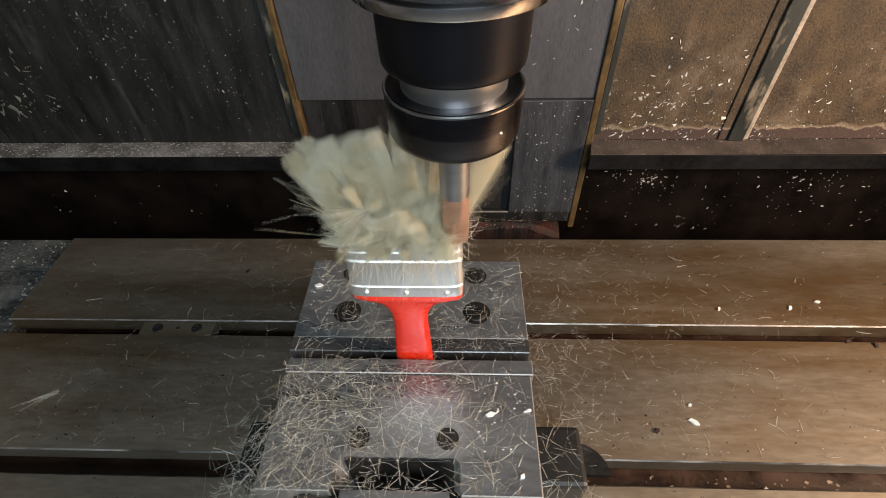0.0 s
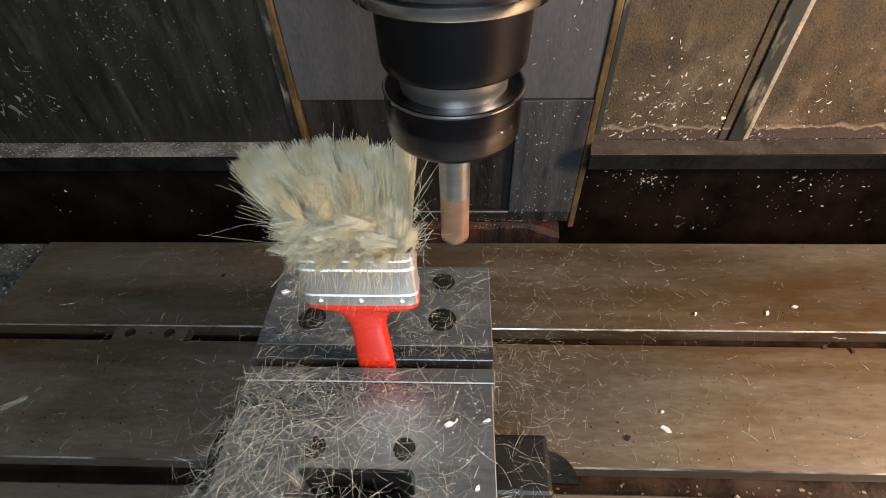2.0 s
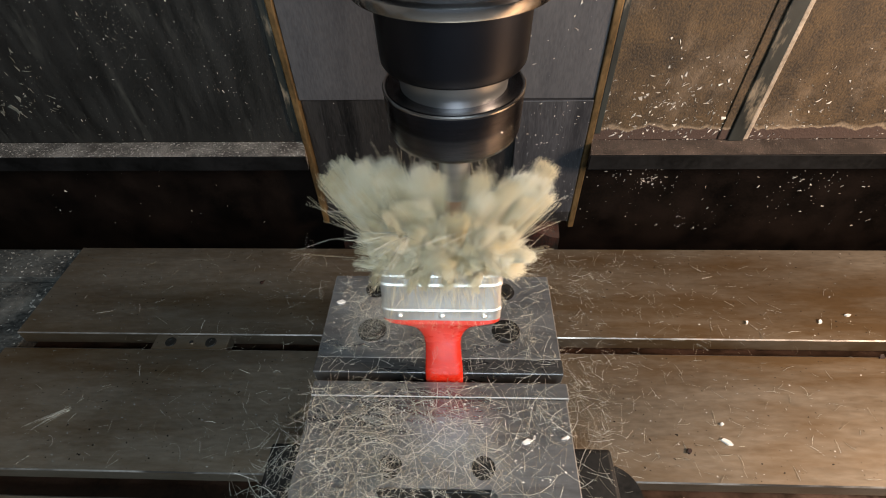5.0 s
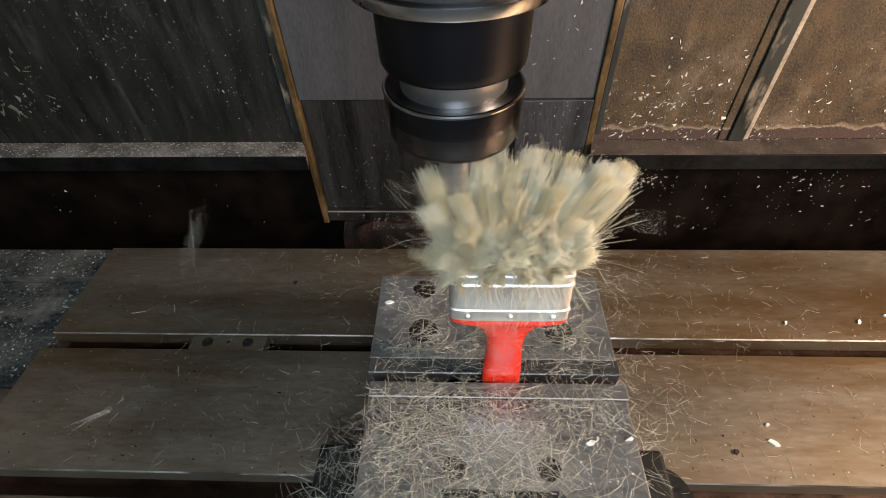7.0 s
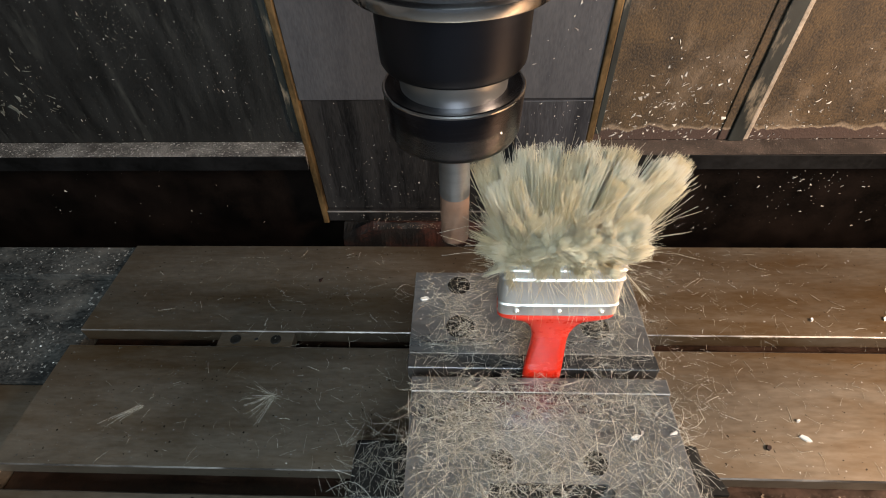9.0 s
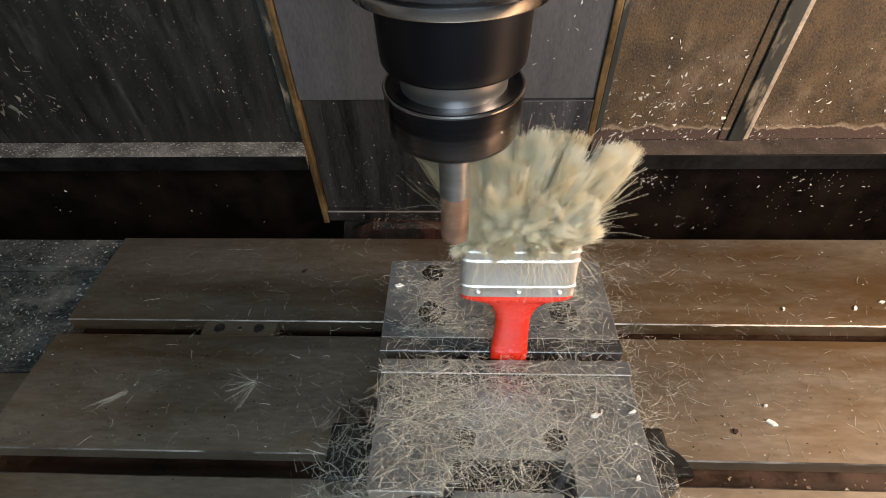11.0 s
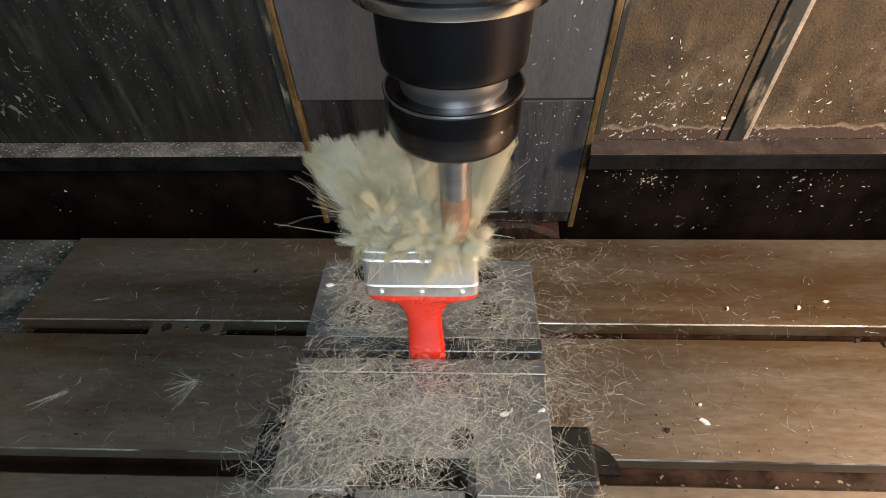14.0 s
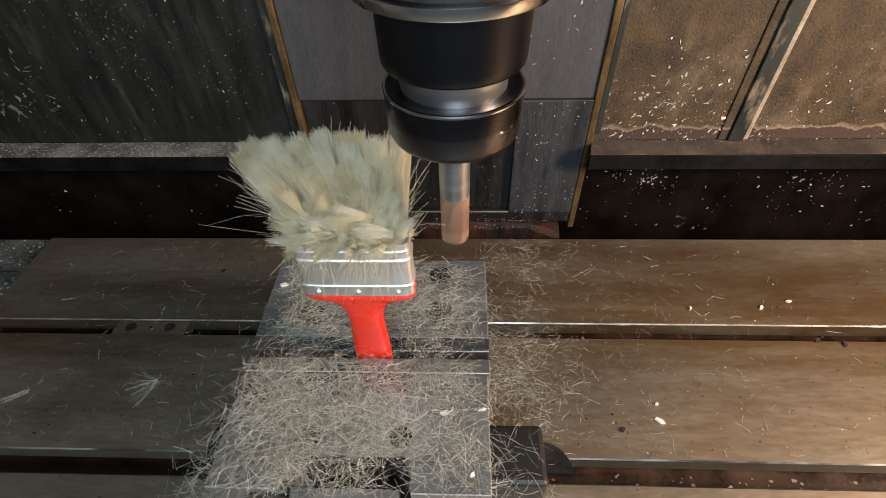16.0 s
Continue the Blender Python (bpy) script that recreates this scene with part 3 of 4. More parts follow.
def lock(rng, count, length, wide, tight, segments=4):
    """One lock of fine bristles that keep together, with a shared bend and a few that stray."""
    sway = Vector((rng.gauss(0, 0.03 if tight else 0.16), rng.gauss(0, 0.03 if tight else 0.16), 0))
    sub = [(rng.uniform(-1, 1), rng.uniform(-1, 1), rng.gauss(0, 0.02 if tight else 0.045), rng.gauss(0, 0.02 if tight else 0.045), rng.gauss(1.0, 0.02 if tight else 0.09)) for _ in range(6)]
    out = []
    for _ in range(count):
        sx, sy, dx, dy, far = rng.choice(sub)
        root = Vector((0.0016 * sx + rng.gauss(0, 0.00045), 0.0011 * sy + rng.gauss(0, 0.00045), -0.003))
        if tight:
            root.x, root.y = rng.uniform(-0.0029, 0.0029), rng.gauss(0, 0.0008)
        loose = 0.010 if tight else 0.018
        way = Vector((root.x * 60 * wide + dx + rng.gauss(0, loose), root.y * 60 * wide + dy + rng.gauss(0, loose), 1.0)).normalized()
        bend = sway + Vector((rng.gauss(0, 0.015 if tight else 0.05), rng.gauss(0, 0.015 if tight else 0.05), 0))
        n = length * far * min(1.05, rng.gauss(0.985, 0.02 if tight else 0.05))
        if rng.random() < (0.025 if tight else 0.06):
            way = (way + Vector((rng.gauss(0, 0.35), rng.gauss(0, 0.35), 0))).normalized()
            bend = bend + Vector((rng.gauss(0, 0.15), rng.gauss(0, 0.15), 0))
        out.append(([root + way * (n * k / segments) + bend * (n * (k / segments) ** 2) for k in range(segments + 1)], rng.uniform(0.000062, 0.000108)))
    return out


def build_bristles(brush):
    """Clumps of bristles, each a rigid part that turns about its root in the ferrule."""
    rng = random.Random(5)
    rows = [(-0.0062, 0.012, -14, 13), (-0.0054, 0.016, -8, 14), (-0.0042, 0.020, -5, 14), (-0.0024, 0.023, -2, 14), (-0.0002, 0.026, 0, 14), (0.0022, 0.041, 2, 9), (0.0042, 0.048, 4, 8), (0.0060, 0.050, 6, 8)]
    for r, (dy, length, fwd, count) in enumerate(rows):
        for c in range(count):
            u = -1 + 2 * (c + 0.15 + 0.5 * (r % 2)) / (count - 0.2)
            x = 0.0232 * u
            tilt = rng.gauss(0, 22) if r < 5 else rng.gauss(0, 2.5)
            long = length * rng.uniform(0.72, 1.22)
            wide = rng.uniform(-0.10, 0.40)
            tight = r >= 5
            if tight:
                long, wide = length * rng.uniform(0.97, 1.03), rng.uniform(0.0, 0.14)
            strands = lock(rng, 300 if tight else 230, long, wide, tight)
            me = strand_mesh("bristle_clump", strands)
            me.materials.append(M_BRISTLE)
            ob = new("bristle_clump", me)
            ob.parent = brush
            at = Vector((x, dy, FER_TOP - 0.06 - 0.001))
            ob.location = at
            CLUMPS.append((ob, at, u, fwd + (rng.gauss(0, 11) if r < 5 else rng.uniform(-2, 2)), tilt, rng.random() * 100, Matrix.Identity(4)))


def build_fluff(brush):
    """Short cut tufts further up in the head, standing at all angles among the long bristles."""
    rng = random.Random(17)
    for k in range(72):
        u = rng.uniform(-0.85, 0.85)
        row = rng.random()
        high = rng.uniform(0.000, 0.010 + 0.005 * row)
        hangs = rng.random() < 0.18
        tip = rng.uniform(-105, -62) if hangs else rng.gauss(-4, 12)
        strands = lock(rng, 170, rng.uniform(0.006, 0.012) if hangs else rng.uniform(0.012, 0.023), rng.uniform(-0.2, 0.25), False, 3)
        me = strand_mesh("bristle_clump", strands)
        me.materials.append(M_BRISTLE)
        ob = new("bristle_clump", me)
        ob.parent = brush
        at = Vector((0.0225 * u, -0.0055 + 0.0065 * row, FER_TOP - 0.06 - 0.001))
        own = pose(0, 0, high, 0, rng.gauss(0, 20), 0) if hangs else pose(0, 0, high, rng.gauss(0, 12), rng.gauss(0, 50), 0)
        CLUMPS.append((ob, at, u, tip, rng.uniform(-8, 8), rng.random() * 100, own))


def build_strays(brush):
    """Loose hairs that hang over the ferrule and stand out at the sides."""
    rng = random.Random(8)
    for k in range(26):
        u = rng.uniform(-1, 1)
        strands = []
        for _ in range(rng.randint(2, 9)):
            out = Vector((rng.gauss(0, 0.25), rng.gauss(0, 0.2), 1.0)).normalized()
            bend = Vector((rng.gauss(0, 0.1), rng.gauss(0, 0.1) - 0.15, 0))
            n = rng.uniform(0.014, 0.030)
            strands.append(([out * (n * j / 4) + bend * (n * (j / 4) ** 2) for j in range(5)], rng.uniform(0.00005, 0.00009)))
        me = strand_mesh("stray_bristles", strands)
        me.materials.append(M_BRISTLE)
        ob = new("stray_bristles", me)
        ob.parent = brush
        at = Vector((0.0235 * u, -0.0062, FER_TOP - 0.06 + 0.001))
        ob.location = at
        CLUMPS.append((ob, at, u, rng.uniform(-115, -70), rng.uniform(-30, 30), rng.random() * 100, Matrix.Identity(4)))


def build_side_hairs(brush):
    """Long single hairs that splay out at both sides of the head."""
    rng = random.Random(29)
    for k in range(6):
        side = -1 if k % 2 else 1
        u = side * rng.uniform(0.72, 1.0)
        strands = []
        for _ in range(rng.randint(4, 11)):
            out = Vector((rng.gauss(0, 0.10), rng.gauss(0, 0.12), 1.0)).normalized()
            bend = Vector((rng.gauss(0, 0.25), rng.gauss(0, 0.2), rng.uniform(-0.2, 0.0)))
            n = rng.uniform(0.018, 0.038)
            root = Vector((rng.gauss(0, 0.0006), rng.gauss(0, 0.0015), 0))
            strands.append(([root + out * (n * j / 4) + bend * (n * (j / 4) ** 2) for j in range(5)], rng.uniform(0.00005, 0.00009)))
        me = strand_mesh("stray_bristles", strands)
        me.materials.append(M_BRISTLE)
        ob = new("stray_bristles", me)
        ob.parent = brush
        at = Vector((0.0232 * u, rng.uniform(-0.004, 0.005), FER_TOP - 0.06 + 0.001))
        CLUMPS.append((ob, at, u, rng.uniform(-3, 8), side * rng.uniform(-4, 26), rng.random() * 100, Matrix.Identity(4)))


def clump_turn(u, at, fwd, tilt, phase, t):
    """The lean of one clump at t: it is pushed away from the cutter's side and shakes while the cutter runs through it."""
    sx, sy = travel(t)
    x = at.x
    front, hangs = at.y < 0.0005, fwd < -55
    c = AX - (BX + sx)
    k = min(1.0, max(0.0, (x - c) / 0.022 + 0.5))
    k = k * k * (3 - 2 * k)
    left, right = -14 + 20 * u, 6 + 31 * u
    share = 0.6 if front else 1.0 - 0.15 * min(1.0, max(0.0, at.y) / 0.006)
    lean = (left + (right - left) * k) * share + tilt
    near = math.exp(-((x - c) / 0.013) ** 2)
    shake = 0.3 + (6.0 if front else 2.5) * min(1.0, max(0.0, (0.042 - abs(c)) / 0.015)) + (12.0 * near if abs(c) < 0.036 else 0.0)
    push = 16 * near * (1 if sy < -0.007 else -0.4)
    if front and not hangs:
        back_pass = min(1.0, max(0.0, (-0.004 - sy) / 0.004))
        if sy > -0.007 and abs(c) < 0.040:
            lean += 32 * math.exp(-((x - c) / 0.007) ** 2) * (1 if x > c else -1)
            push += 62 * math.exp(-((x - c) / 0.009) ** 4) * min(1.0, (0.040 - abs(c)) / 0.010)
        if u < -0.45:
            lean -= 46 * min(1.0, (-0.45 - u) / 0.35) * back_pass * min(1.0, max(0.0, (0.002 - c) / 0.014))
        if u > 0.35 and c > 0.0:
            lean += 30 * min(1.0, (u - 0.35) / 0.35) * back_pass * min(1.0, c / 0.006) * min(1.0, max(0.0, (0.042 - c) / 0.010))
    j = shake * noise.noise((t * 31.0, phase, 0.3)) * 1.6
    i = shake * noise.noise((t * 31.0, phase, 7.7)) * 1.6
    return lean + j, fwd - push + i


# ---- clippings ----
LANDED = []


def scatter(rng, count, spread_x, spread_y, low, high, lift):
    out = []
    for _ in range(count):
        a = rng.uniform(0, 2 * math.pi)
        n = rng.uniform(low, high)
        mid = Vector((rng.gauss(0, 1) * spread_x, rng.gauss(0, 1) * spread_y, abs(rng.gauss(0, 1)) * lift + 0.0003))
        way = Vector((math.cos(a), math.sin(a), rng.uniform(-0.10, 0.16)))
        side = Vector((-math.sin(a), math.cos(a), rng.uniform(-0.4, 0.8))) * rng.gauss(0, 0.07)
        pts = [mid + way * (n * (k / 3 - 0.5)) + side * (n * (1 - (2 * k / 3 - 1) ** 2)) for k in range(4)]
        low_z = min(p.z for p in pts)
        if low_z < 0.0002:
            pts = [p + Vector((0, 0, 0.0002 - low_z)) for p in pts]
        out.append((pts, rng.uniform(0.000045, 0.000088) * (1.7 if rng.random() < 0.15 else 1.0)))
    return out


def build_clippings():
    rng = random.Random(11)

    def layer(name, count, x0, x1, y0, y1, z, low, high, lift, label, bias=None):
        strands = []
        for _ in range(count):
            cx, cy = rng.uniform(x0, x1), rng.uniform(y0, y1)
            if bias:
                cx, cy = x0 + (x1 - x0) * rng.betavariate(*bias[0]), y0 + (y1 - y0) * rng.betavariate(*bias[1])
            if -0.081 < cx < -0.021 and 0.077 < cy < 0.092 and rng.random() < 0.75:
                continue
            for pts, r in scatter(rng, 1, 0, 0, low, high, lift):
                strands.append(([p + Vector((cx, cy, z)) for p in pts], r))
        base = Vector(((x0 + x1) / 2, (y0 + y1) / 2, z))
        me = strand_mesh(name, [([p - base for p in pts], r) for pts, r in strands])
        me.materials.append(M_CLIPPING)
        ob = new(name, me)
        ob.location = base
        BASES[ob] = base
        tagged(ride(ob), label, "clippings", "", "stuff")

    layer("bristle_clippings", 1250, -0.120, 0.016, 0.075, 0.146, JAW + 0.0006, 0.004, 0.018, 0.0018, "pale bristle clippings strewn over the front jaw", ((1.1, 1.7), (1.0, 1.2)))
    layer("bristle_clippings", 720, -0.122, 0.016, 0.154, 0.226, JAW - 0.004, 0.003, 0.012, 0.0012, "pale bristle clippings strewn over the rear jaw")
    layer("bristle_clippings", 420, -0.185, -0.122, 0.080, 0.150, 0.0, 0.006, 0.026, 0.016, "tangle of bristle clippings beside the vise", ((2.2, 1.0), (1.1, 1.5)))
    layer("bristle_clippings", 190, -0.172, -0.122, 0.085, 0.146, 0.0304, 0.006, 0.024, 0.010, "tangle of bristle clippings on the clamping flange", ((1.6, 1.0), (1.1, 1.3)))
    layer("bristle_clippings", 45, 0.0175, 0.060, 0.088, 0.142, 0.0304, 0.005, 0.020, 0.007, "tangle of bristle clippings on the clamping flange", ((1.0, 1.5), (1.1, 1.1)))
    layer("bristle_clippings", 60, 0.020, 0.060, 0.085, 0.150, 0.004, 0.006, 0.020, 0.010, "bristle clippings beside the vise on its flange")
    layer("bristle_clippings", 620, 0.020, 0.36, 0.13, 0.340, 0.0, 0.002, 0.012, 0.0003, "thin bristle clippings scattered over the table", ((0.9, 2.6), (1.2, 1.0)))
    layer("bristle_clippings", 260, -0.40, -0.130, 0.13, 0.340, 0.0, 0.002, 0.014, 0.0003, "thin bristle clippings scattered over the table", ((2.0, 1.0), (1.0, 1.0)))

    layer("bristle_clippings", 45, -0.126, -0.112, 0.076, 0.146, JAW + 0.0006, 0.006, 0.016, 0.003, "pale bristle clippings hanging over the jaw edge")
    layer("bristle_clippings", 260, 0.018, 0.085, 0.135, 0.225, 0.0, 0.003, 0.014, 0.0008, "pale bristle clippings drifted against the vise", ((1.0, 2.0), (1.0, 1.0)))

    # tufts that the cutter throws off, which come to rest on the vise and the table
    for k in range(150):
        t = rng.choice((rng.uniform(3.0, 8.2), rng.uniform(3.2, 8.2), rng.uniform(4.0, 7.6), rng.uniform(11.4, 14.8), rng.uniform(10.4, 13.0)))
        pick = rng.random()
        if pick < 0.50:
            at, n, sx, sy = Vector((rng.uniform(-0.112, 0.010), rng.uniform(0.080, 0.142), JAW + 0.0008)), 42, 0.010, 0.008
        elif pick < 0.78:
            at, n, sx, sy = Vector((rng.uniform(-0.114, 0.008), rng.uniform(0.160, 0.220), JAW - 0.0038)), 48, 0.009, 0.007
        elif pick < 0.92:
            at, n, sx, sy = Vector((0.022 + abs(rng.gauss(0, 0.042)), rng.uniform(0.135, 0.33), 0.0002)), 44, 0.013, 0.008
        else:
            at, n, sx, sy = Vector((-0.13 - abs(rng.gauss(0, 0.06)), rng.uniform(0.10, 0.33), 0.0002)), 14, 0.012, 0.008
        me = strand_mesh("bristle_tuft", scatter(rng, n, sx, sy, 0.0035, 0.0155, 0.0014))
        me.materials.append(M_CLIPPING)
        ob = new("bristle_tuft", me)
        tagged(ob, "loose tuft of pale cut bristles", "clippings", "tufts cut from the brush")
        home = Vector((BX + rng.uniform(-0.008, 0.008), BY + rng.uniform(0.019, 0.023), 0.186 + rng.uniform(-0.006, 0.004)))
        LANDED.append((ob, t, home, at, rng.uniform(0, 360), rng.uniform(-40, 40), rng.uniform(0.26, 0.42), True, 0.10))

    # hairs that are thrown over the back edge of the table and drop to the floor behind it
    for k in range(60):
        t = rng.choice((rng.uniform(3.0, 4.4), rng.uniform(4.2, 6.4), rng.uniform(6.2, 7.9), rng.uniform(11.2, 14.6), rng.uniform(0.0, 0.6)))
        me = strand_mesh("bristle_tuft", scatter(rng, rng.randint(3, 7), 0.004, 0.004, 0.006, 0.018, 0.003))
        me.materials.append(M_CLIPPING)
        ob = new("bristle_tuft", me)
        tagged(ob, "loose tuft of pale cut bristles", "clippings", "tufts cut from the brush")
        home = Vector((BX + rng.uniform(-0.012, 0.012), BY + 0.021, 0.188))
        side = rng.choice((-1, 1, 1))
        at = Vector((0.20 * side + rng.uniform(-0.15, 0.22), rng.uniform(0.39, 0.48), -0.2995))
        if -0.18 < at.x < 0.145:
            at.z = -0.1615
        LANDED.append((ob, t, home, at, rng.uniform(0, 360), rng.uniform(-60, 60), rng.uniform(0.45, 0.75), False, 0.34))


THROWN = []


def star_tuft(rng, count, length, spread):
    out = []
    for k in range(count):
        knot = k % 3 == 0
        a = rng.uniform(0, 6.28) if knot else rng.gauss(3.8, spread)
        n = length * (rng.uniform(0.12, 0.25) if knot else rng.uniform(0.4, 1.0))
        way = Vector((math.cos(a), math.sin(a), rng.uniform(0.02, 0.30)))
        side = Vector((-math.sin(a), math.cos(a), 0)) * rng.gauss(0, 0.06)
        at = Vector((rng.gauss(0, 0.0012), rng.gauss(0, 0.0012), 0.0003))
        out.append(([at + way * (n * j / 3) + side * (n * (j / 3) ** 2) for j in range(4)], rng.uniform(0.00005, 0.00010)))
    return out


def build_star_tufts():
    """A small tuft that lies on the bare table, and two pieces that are thrown there during the cut."""
    rng = random.Random(4)
    lying, tuft, hair = (strand_mesh("bristle_tuft", m) for m in (star_tuft(rng, 15, 0.027, 0.14), star_tuft(rng, 48, 0.025, 0.85), star_tuft(rng, 5, 0.030, 0.04)))
    obs = []
    for me in (lying, tuft, hair):
        me.materials.append(M_CLIPPING)
        obs.append(tagged(new("bristle_tuft", me), "small splayed tuft of cut bristles on the bare table", "clippings", "tufts cut from the brush"))
    obs[0].location = (-0.3371, 0.1721, 0.0)
    ride(obs[0])
    home = Vector((BX - 0.012, BY + 0.003, 0.204))
    THROWN.append((obs[1], home, [(6.72, (-0.02, 0.16, 0.212), 0), (6.82, (-0.085, 0.185, 0.222), 60), (6.90, (-0.133, 0.200, 0.191), 95), (7.00, (-0.163, 0.200, 0.137), 110), (7.10, (-0.180, 0.198, 0.032), 40)],
                   7.17, Vector((-0.2377, 0.1820, 0.0))))
    THROWN.append((obs[2], Vector((BX + 0.012, BY + 0.003, 0.206)), [(7.06, (0.035, 0.16, 0.210), 0), (7.13, (0.10, 0.20, 0.185), 60), (7.20, (0.150, 0.250, 0.125), 80), (7.30, (0.19, 0.28, 0.04), 30)],
                   7.37, Vector((0.125, 0.3050, 0.0))))


def flake(name, at, w, d, turn, label):
    bm = bmesh.new()
    rng = random.Random(int(at[0] * 1e5))
    n = 5
    low = [bm.verts.new((w * math.cos(2 * math.pi * k / n) * rng.uniform(0.45, 1.15), d * math.sin(2 * math.pi * k / n) * rng.uniform(0.6, 1.1), 0.0)) for k in range(n)]
    high = [bm.verts.new((v.co.x * 0.9, v.co.y * 0.9, 0.0006 + 0.0010 * rng.random())) for v in low]
    for k in range(n):
        bm.faces.new((low[k], low[(k + 1) % n], high[(k + 1) % n], high[k]))
    bm.faces.new(low[::-1])
    bm.faces.new(high)
    ob = part(name, bm, M_FLAKE)
    ob.location = at
    ob.rotation_euler = (0, 0, radians(turn))
    return tagged(ride(ob), label, "chip", "white chips on the table")


def build_flakes():
    for x, y, z, w, d, turn in ((0.1458, 0.1562, 0.0001, 0.0072, 0.0028, -35), (0.1470, 0.1690, 0.0001, 0.0016, 0.0012, 0), (0.2012, 0.2581, 0.0001, 0.0032, 0.0014, 70), (0.2615, 0.2595, 0.0001, 0.0030, 0.0020, 60),
                                (0.2879, 0.2664, 0.0001, 0.0030, 0.0015, 10), (0.1905, 0.1180, -0.0233, 0.0040, 0.0030, 20), (-0.118, 0.206, 0.0898, 0.0040, 0.0016, 10), (-0.006, 0.1140, 0.0949, 0.0030, 0.0014, 20),
                                (-0.002, 0.1165, 0.0949, 0.0022, 0.0010, 70), (0.014, 0.1165, 0.0949, 0.0034, 0.0009, 10), (0.008, 0.0830, 0.0949, 0.0022, 0.0012, 60)):
        flake("plastic_chip", (x, y, z), w, d, turn, "small white plastic chip lying among clippings")
    for x, y, turn in ((0.292, 0.2262, 20), (0.312, 0.2228, 70), (0.118, 0.149, 40), (-0.226, 0.2985, 60)):
        chip = flake("metal_chip", (x, y, 0.0001), 0.0034, 0.0020, turn, "small dark curled metal chip on the table")
        chip.data.materials[0] = M_RUST
    verts, faces = [], []
    cr = random.Random(21)
    for _ in range(750):
        x, y = cr.uniform(-0.62, TABLE_LEFT - 0.004), cr.uniform(0.199, 0.343)
        z = -0.0028 if y > 0.3069 else -0.0098
        o, r, a = len(verts), 0.0019 * cr.uniform(0.25, 1.0) ** 2, cr.uniform(0, 6.28)
        for k in range(4):
            w = a + k * 1.57
            verts.append((x + 0.52 + r * math.cos(w) * cr.uniform(0.4, 1.3), y - 0.22 + r * math.sin(w) * cr.uniform(0.4, 1.3), z + 0.010 + 0.0006 * (k % 2)))
        faces += [(o, o + 1, o + 2), (o, o + 2, o + 3)]
    me = bpy.data.meshes.new("metal_chips")
    me.from_pydata(verts, [], faces)
    me.materials.append(M_SWARF)
    ob = new("metal_chips", me)
    ob.location = (-0.52, 0.22, -0.010)
    tagged(ride(ob), "fine grey swarf strewn over the table end cover", "swarf", "", "stuff")
    def specks(name, count, x0, x1, y0, y1, z, size, mat, label):
        base = Vector(((x0 + x1) / 2, (y0 + y1) / 2, z))
        verts, faces = [], []
        for _ in range(count):
            x, y = cr.uniform(x0, x1) - base.x, cr.uniform(y0, y1) - base.y
            o, r, a = len(verts), size * cr.uniform(0.3, 1.0) ** 2.2, cr.uniform(0, 6.28)
            for k in range(4):
                w = a + k * 1.57
                verts.append((x + r * math.cos(w) * cr.uniform(0.4, 1.4), y + r * math.sin(w) * cr.uniform(0.4, 1.2), 0.0002 + 0.0002 * (k % 2)))
            faces += [(o, o + 1, o + 2), (o, o + 2, o + 3)]
        me = bpy.data.meshes.new(name)
        me.from_pydata(verts, [], faces)
        me.materials.append(mat)
        ob = new(name, me)
        ob.location = base
        tagged(ob if "casting" in label else ride(ob), label, "dust", "", "stuff")

    specks("dust_specks", 420, TABLE_LEFT + 0.004, -0.128, 0.2425, 0.343, 0.0, 0.0008, M_SWARF, "fine pale dust specks on the table")
    specks("dust_specks", 480, TABLE_LEFT + 0.004, -0.128, 0.1295, 0.2255, 0.0, 0.0008, M_SWARF, "fine pale dust specks on the table")
    specks("dust_specks", 260, 0.020, 0.52, 0.2425, 0.343, 0.0, 0.0007, M_FLAKE, "fine pale dust specks on the table")
    specks("dust_specks", 260, 0.020, 0.52, 0.1295, 0.2255, 0.0, 0.0007, M_FLAKE, "fine pale dust specks on the table")
    specks("dust_specks", 260, -0.118, 0.015, 0.094, 0.136, JAW, 0.0008, M_FLAKE, "pale dust specks on the front jaw")
    specks("dust_specks", 180, -0.122, 0.014, 0.167, 0.228, JAW - 0.005, 0.0007, M_FLAKE, "pale dust specks on the rear jaw")
    specks("dust_specks", 120, 0.06, 0.52, 0.112, 0.127, -0.0234, 0.0018, M_SEALANT, "brown crumbs on the slot floor")
    specks("dust_specks", 420, -0.12, 0.10, 0.470, 0.492, -0.1030, 0.0013, M_SEALANT, "brown crumbs on the base casting")
    # flecks stuck to the guard panels
    rng = random.Random(3)

    def stuck(name, count, x0, x1, z0, z1, y, big, bias, label, mat=M_SHARD):
        verts, faces = [], []
        spots = [(rng.uniform(x0, x1), z0 + (z1 - z0) * rng.betavariate(*bias)) for _ in range(7)]
        for _ in range(count):
            x, z = rng.uniform(x0, x1), z0 + (z1 - z0) * rng.betavariate(*bias)
            if rng.random() < 0.55:
                cx, cz = rng.choice(spots)
                x, z = min(x1, max(x0, cx + rng.gauss(0, 0.022))), min(z1, max(z0, cz + rng.gauss(0, 0.016)))
            s, a = 0.85 * big * rng.uniform(0.25, 1.15) ** 3.0, rng.uniform(0, 6.28)
            e = rng.uniform(0.15, 0.7)
            o = len(verts)
            corners = sorted(rng.uniform(0, 6.28) for _ in range(4))
            for w in corners:
                r = s * rng.uniform(0.35, 1.5)
                dx, dz = r * math.cos(w), r * e * math.sin(w)
                px, pz = dx * math.cos(a) - dz * math.sin(a), dx * math.sin(a) + dz * math.cos(a)
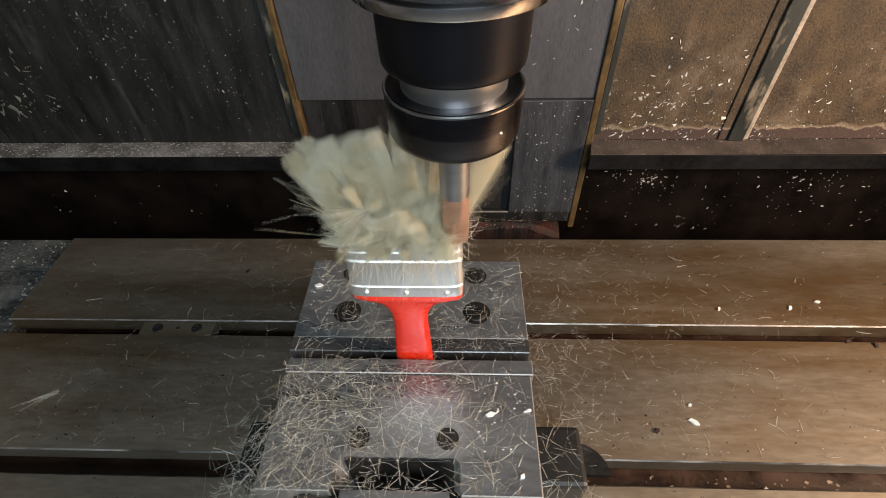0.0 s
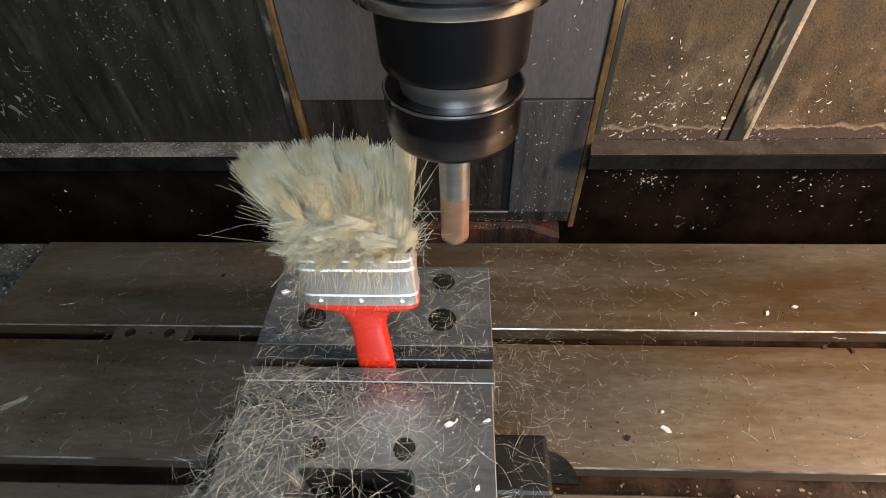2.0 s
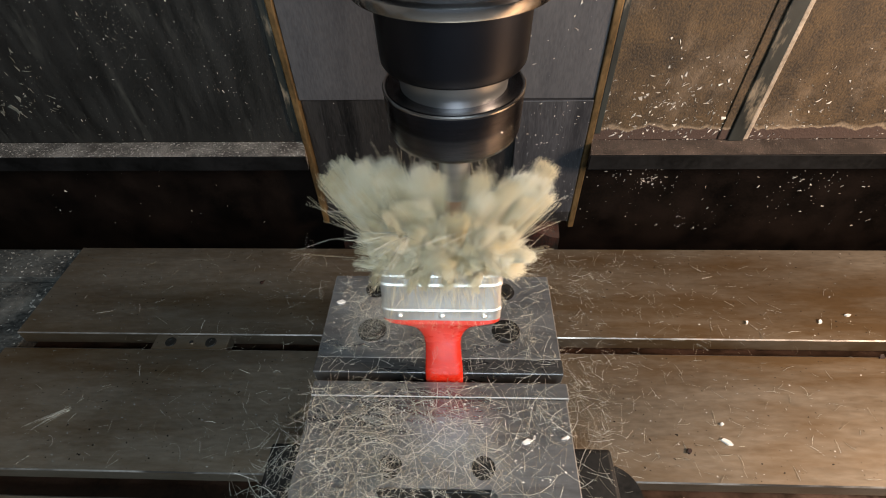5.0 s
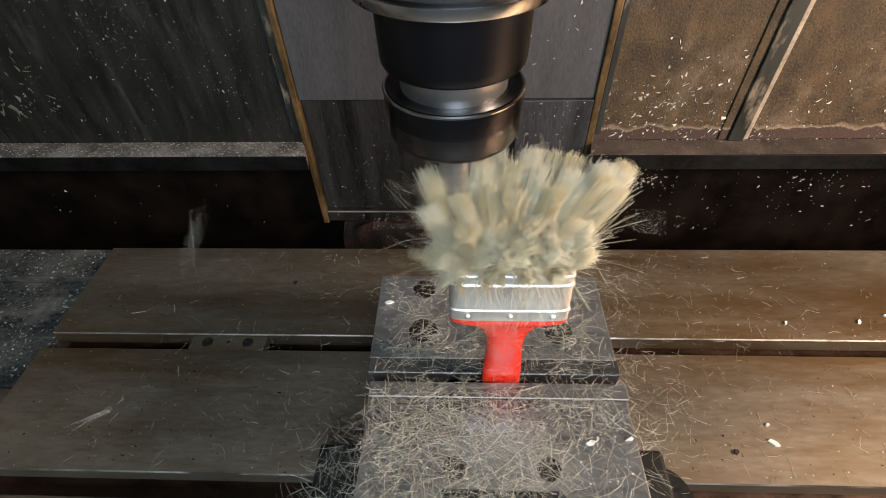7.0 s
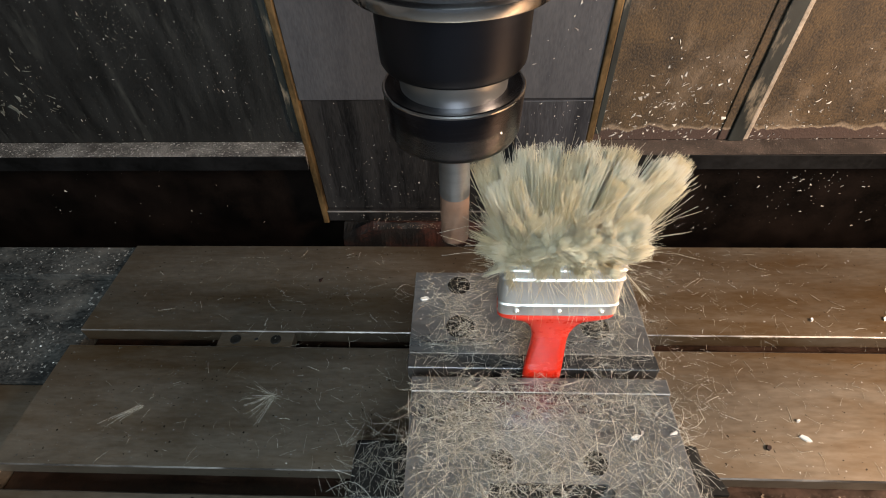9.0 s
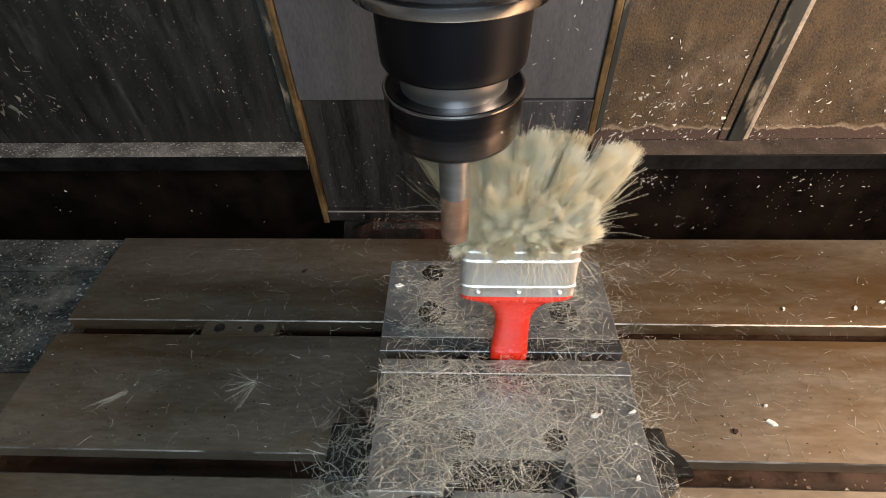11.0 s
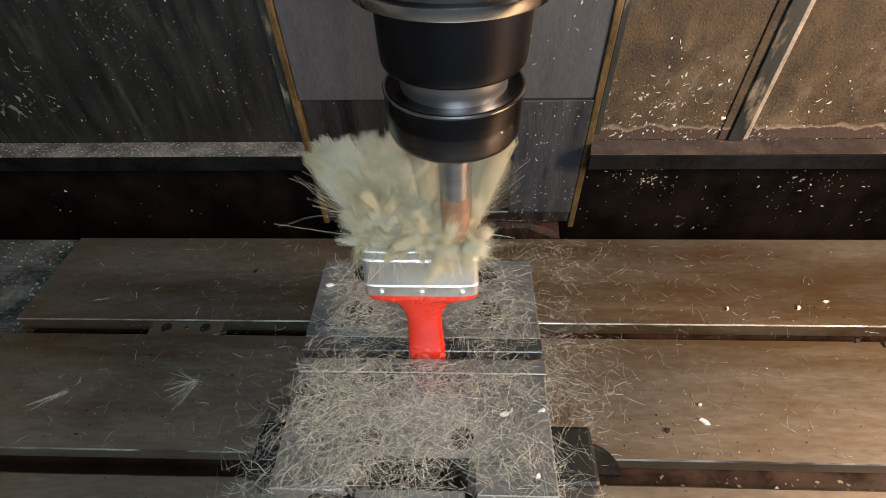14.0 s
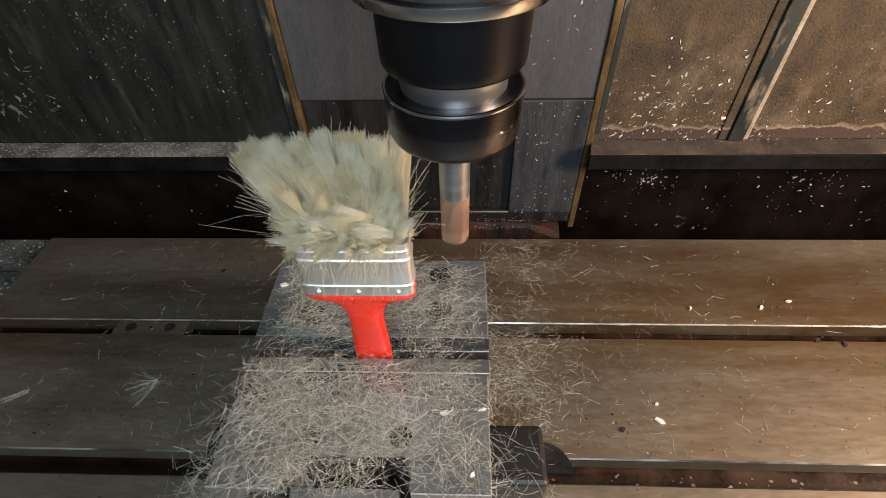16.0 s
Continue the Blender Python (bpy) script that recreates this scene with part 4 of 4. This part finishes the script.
                verts += [(x + px, y, z + pz), (x + 0.9 * px, y - 0.0005, z + 0.9 * pz)]
            for k in range(4):
                i, j = o + 2 * k, o + 2 * ((k + 1) % 4)
                faces.append((i, j, j + 1, i + 1))
            faces.append(tuple(o + 2 * k + 1 for k in range(4)))
        me = bpy.data.meshes.new(name)
        me.from_pydata(verts, [], faces)
        me.materials.append(mat)
        tagged(new(name, me), label, "chips", "", "stuff")

    stuck("stuck_chips", 420, 0.165, 0.31, 0.02, 0.19, BACK - 0.0002, 0.0029, (1.0, 2.2), "white chips stuck to the brown guard panel")
    stuck("stuck_chips", 320, 0.342, 0.60, 0.02, 0.19, BACK - 0.0002, 0.0024, (1.0, 2.5), "white chips stuck to the outer guard panel")
    stuck("stuck_chips", 420, -0.60, -0.20, 0.02, 0.20, BACK - 0.0002, 0.0015, (1.0, 1.0), "pale specks stuck to the dark guard panel")
    stuck("stuck_chips", 300, -0.175, 0.062, -0.09, 0.068, BACK + 0.0018, 0.0013, (1.0, 1.2), "pale specks stuck to the way cover")
    stuck("stuck_chips", 240, 0.066, 0.146, -0.09, 0.068, BACK - 0.0063, 0.0014, (1.0, 1.2), "pale specks stuck to the side fold")
    stuck("stuck_chips", 40, 0.04, 0.140, 0.075, 0.20, BACK - 0.0032, 0.0026, (1.6, 1.0), "white chips stuck to the way cover")
    stuck("stuck_chips", 380, 0.16, 0.60, -0.15, -0.01, BACK + 0.0218, 0.0025, (1.2, 1.0), "white chips stuck in the dark recess")
    stuck("stuck_chips", 110, -0.55, -0.475, 0.05, 0.135, BACK - 0.0002, 0.0044, (1.3, 1.3), "whitish splashes dried on the dark guard panel", M_SPLASH)
    stuck("stuck_chips", 160, -0.40, -0.345, 0.120, 0.190, BACK - 0.0002, 0.0016, (1.3, 1.3), "greyish smear of fine specks on the dark guard panel", M_SPLASH)
    stuck("stuck_chips", 160, 0.155, 0.60, 0.0158, 0.0160, BACK - 0.0005, 0.0016, (1.0, 1.0), "chips along the foot of the guard panel")
    stuck("stuck_chips", 260, -0.183, 0.146, -0.111, -0.0945, BACK - 0.0042, 0.0011, (1.0, 1.0), "pale specks on the way cover lip")
    stuck("stuck_chips", 40, 0.243, 0.258, -0.068, -0.052, BACK + 0.0218, 0.0030, (1.0, 1.0), "cluster of white chips stuck in the dark recess")
    stuck("stuck_chips", 50, -0.60, -0.21, -0.15, -0.01, BACK + 0.0218, 0.0018, (1.0, 1.0), "pale specks stuck in the dark recess")


# ---- everything that moves ----
def motions(tool):
    for ob in RIDERS:
        base = Vector(ob.location)
        turn = ob.rotation_euler.to_matrix().to_4x4()
        rows = []
        for t in TIMES:
            x, y = travel(t)
            rows.append((t, Matrix.Translation(base + Vector((x, y, 0))) @ turn))
        walk(ob, rows)
    walk(tool, [(k / 30, pose(AX, AY, 0.186, 0, 0, (80 * k) % 360)) for k in range(481)])
    for ob, at, u, fwd, tilt, phase, own in CLUMPS:
        rows = []
        for k in range(481):
            t = k / 30
            c = AX - (BX + travel(t)[0])
            if abs(c) > 0.042 and k % 10:
                continue
            lean, tip = clump_turn(u, at, fwd, tilt, phase, t)
            rows.append((t, Matrix.Translation(at) @ pose(0, 0, 0, 0, lean, 0) @ pose(0, 0, 0, -tip, 0, 0) @ own))
        walk(ob, rows)
    for ob, home, way, end, at in THROWN:
        rows = []
        for t in TIMES:
            x, y = travel(t)
            if t < way[0][0] - 0.05:
                rows.append((t, Matrix.Translation(home + Vector((x, y, 0)))))
            elif t > end:
                rows.append((t, Matrix.Translation(at + Vector((x, y, 0)))))
        rows += [(t, Matrix.Translation(p) @ pose(0, 0, 0, 0, turn, 0)) for t, p, turn in way]
        rows.append((end, Matrix.Translation(at + Vector((*travel(end), 0)))))
        walk(ob, sorted(rows, key=lambda r: r[0]))
    for ob, t0, home, at, turn, roll, fall, rides, arc in LANDED:
        rows = []
        for t in sorted({x for x in TIMES if x <= t0 - 0.05 or x >= t0 + fall} | {t0, t0 + 0.25 * fall, t0 + 0.5 * fall, t0 + 0.75 * fall, t0 + fall}):
            k = min(1.0, max(0.0, (t - t0) / fall))
            x, y = travel(t)
            if not rides:
                x, y = x * (1 - k), y * (1 - k)
            place = home.lerp(at, k) + Vector((x, y, arc * k * (1 - k)))
            up = 1 - k
            rows.append((t, Matrix.Translation(place) @ pose(0, 0, 0, 80 * up, roll * up, 0) @ pose(0, 0, 0, 0, 0, turn)))
        walk(ob, rows)


build_setting()
build_table()
build_slot_key()
build_vise()
TOOL = build_tool()
BRUSH = build_brush()
build_bristles(BRUSH)
build_fluff(BRUSH)
build_strays(BRUSH)
build_side_hairs(BRUSH)
build_clippings()
build_star_tufts()
build_flakes()
motions(TOOL)
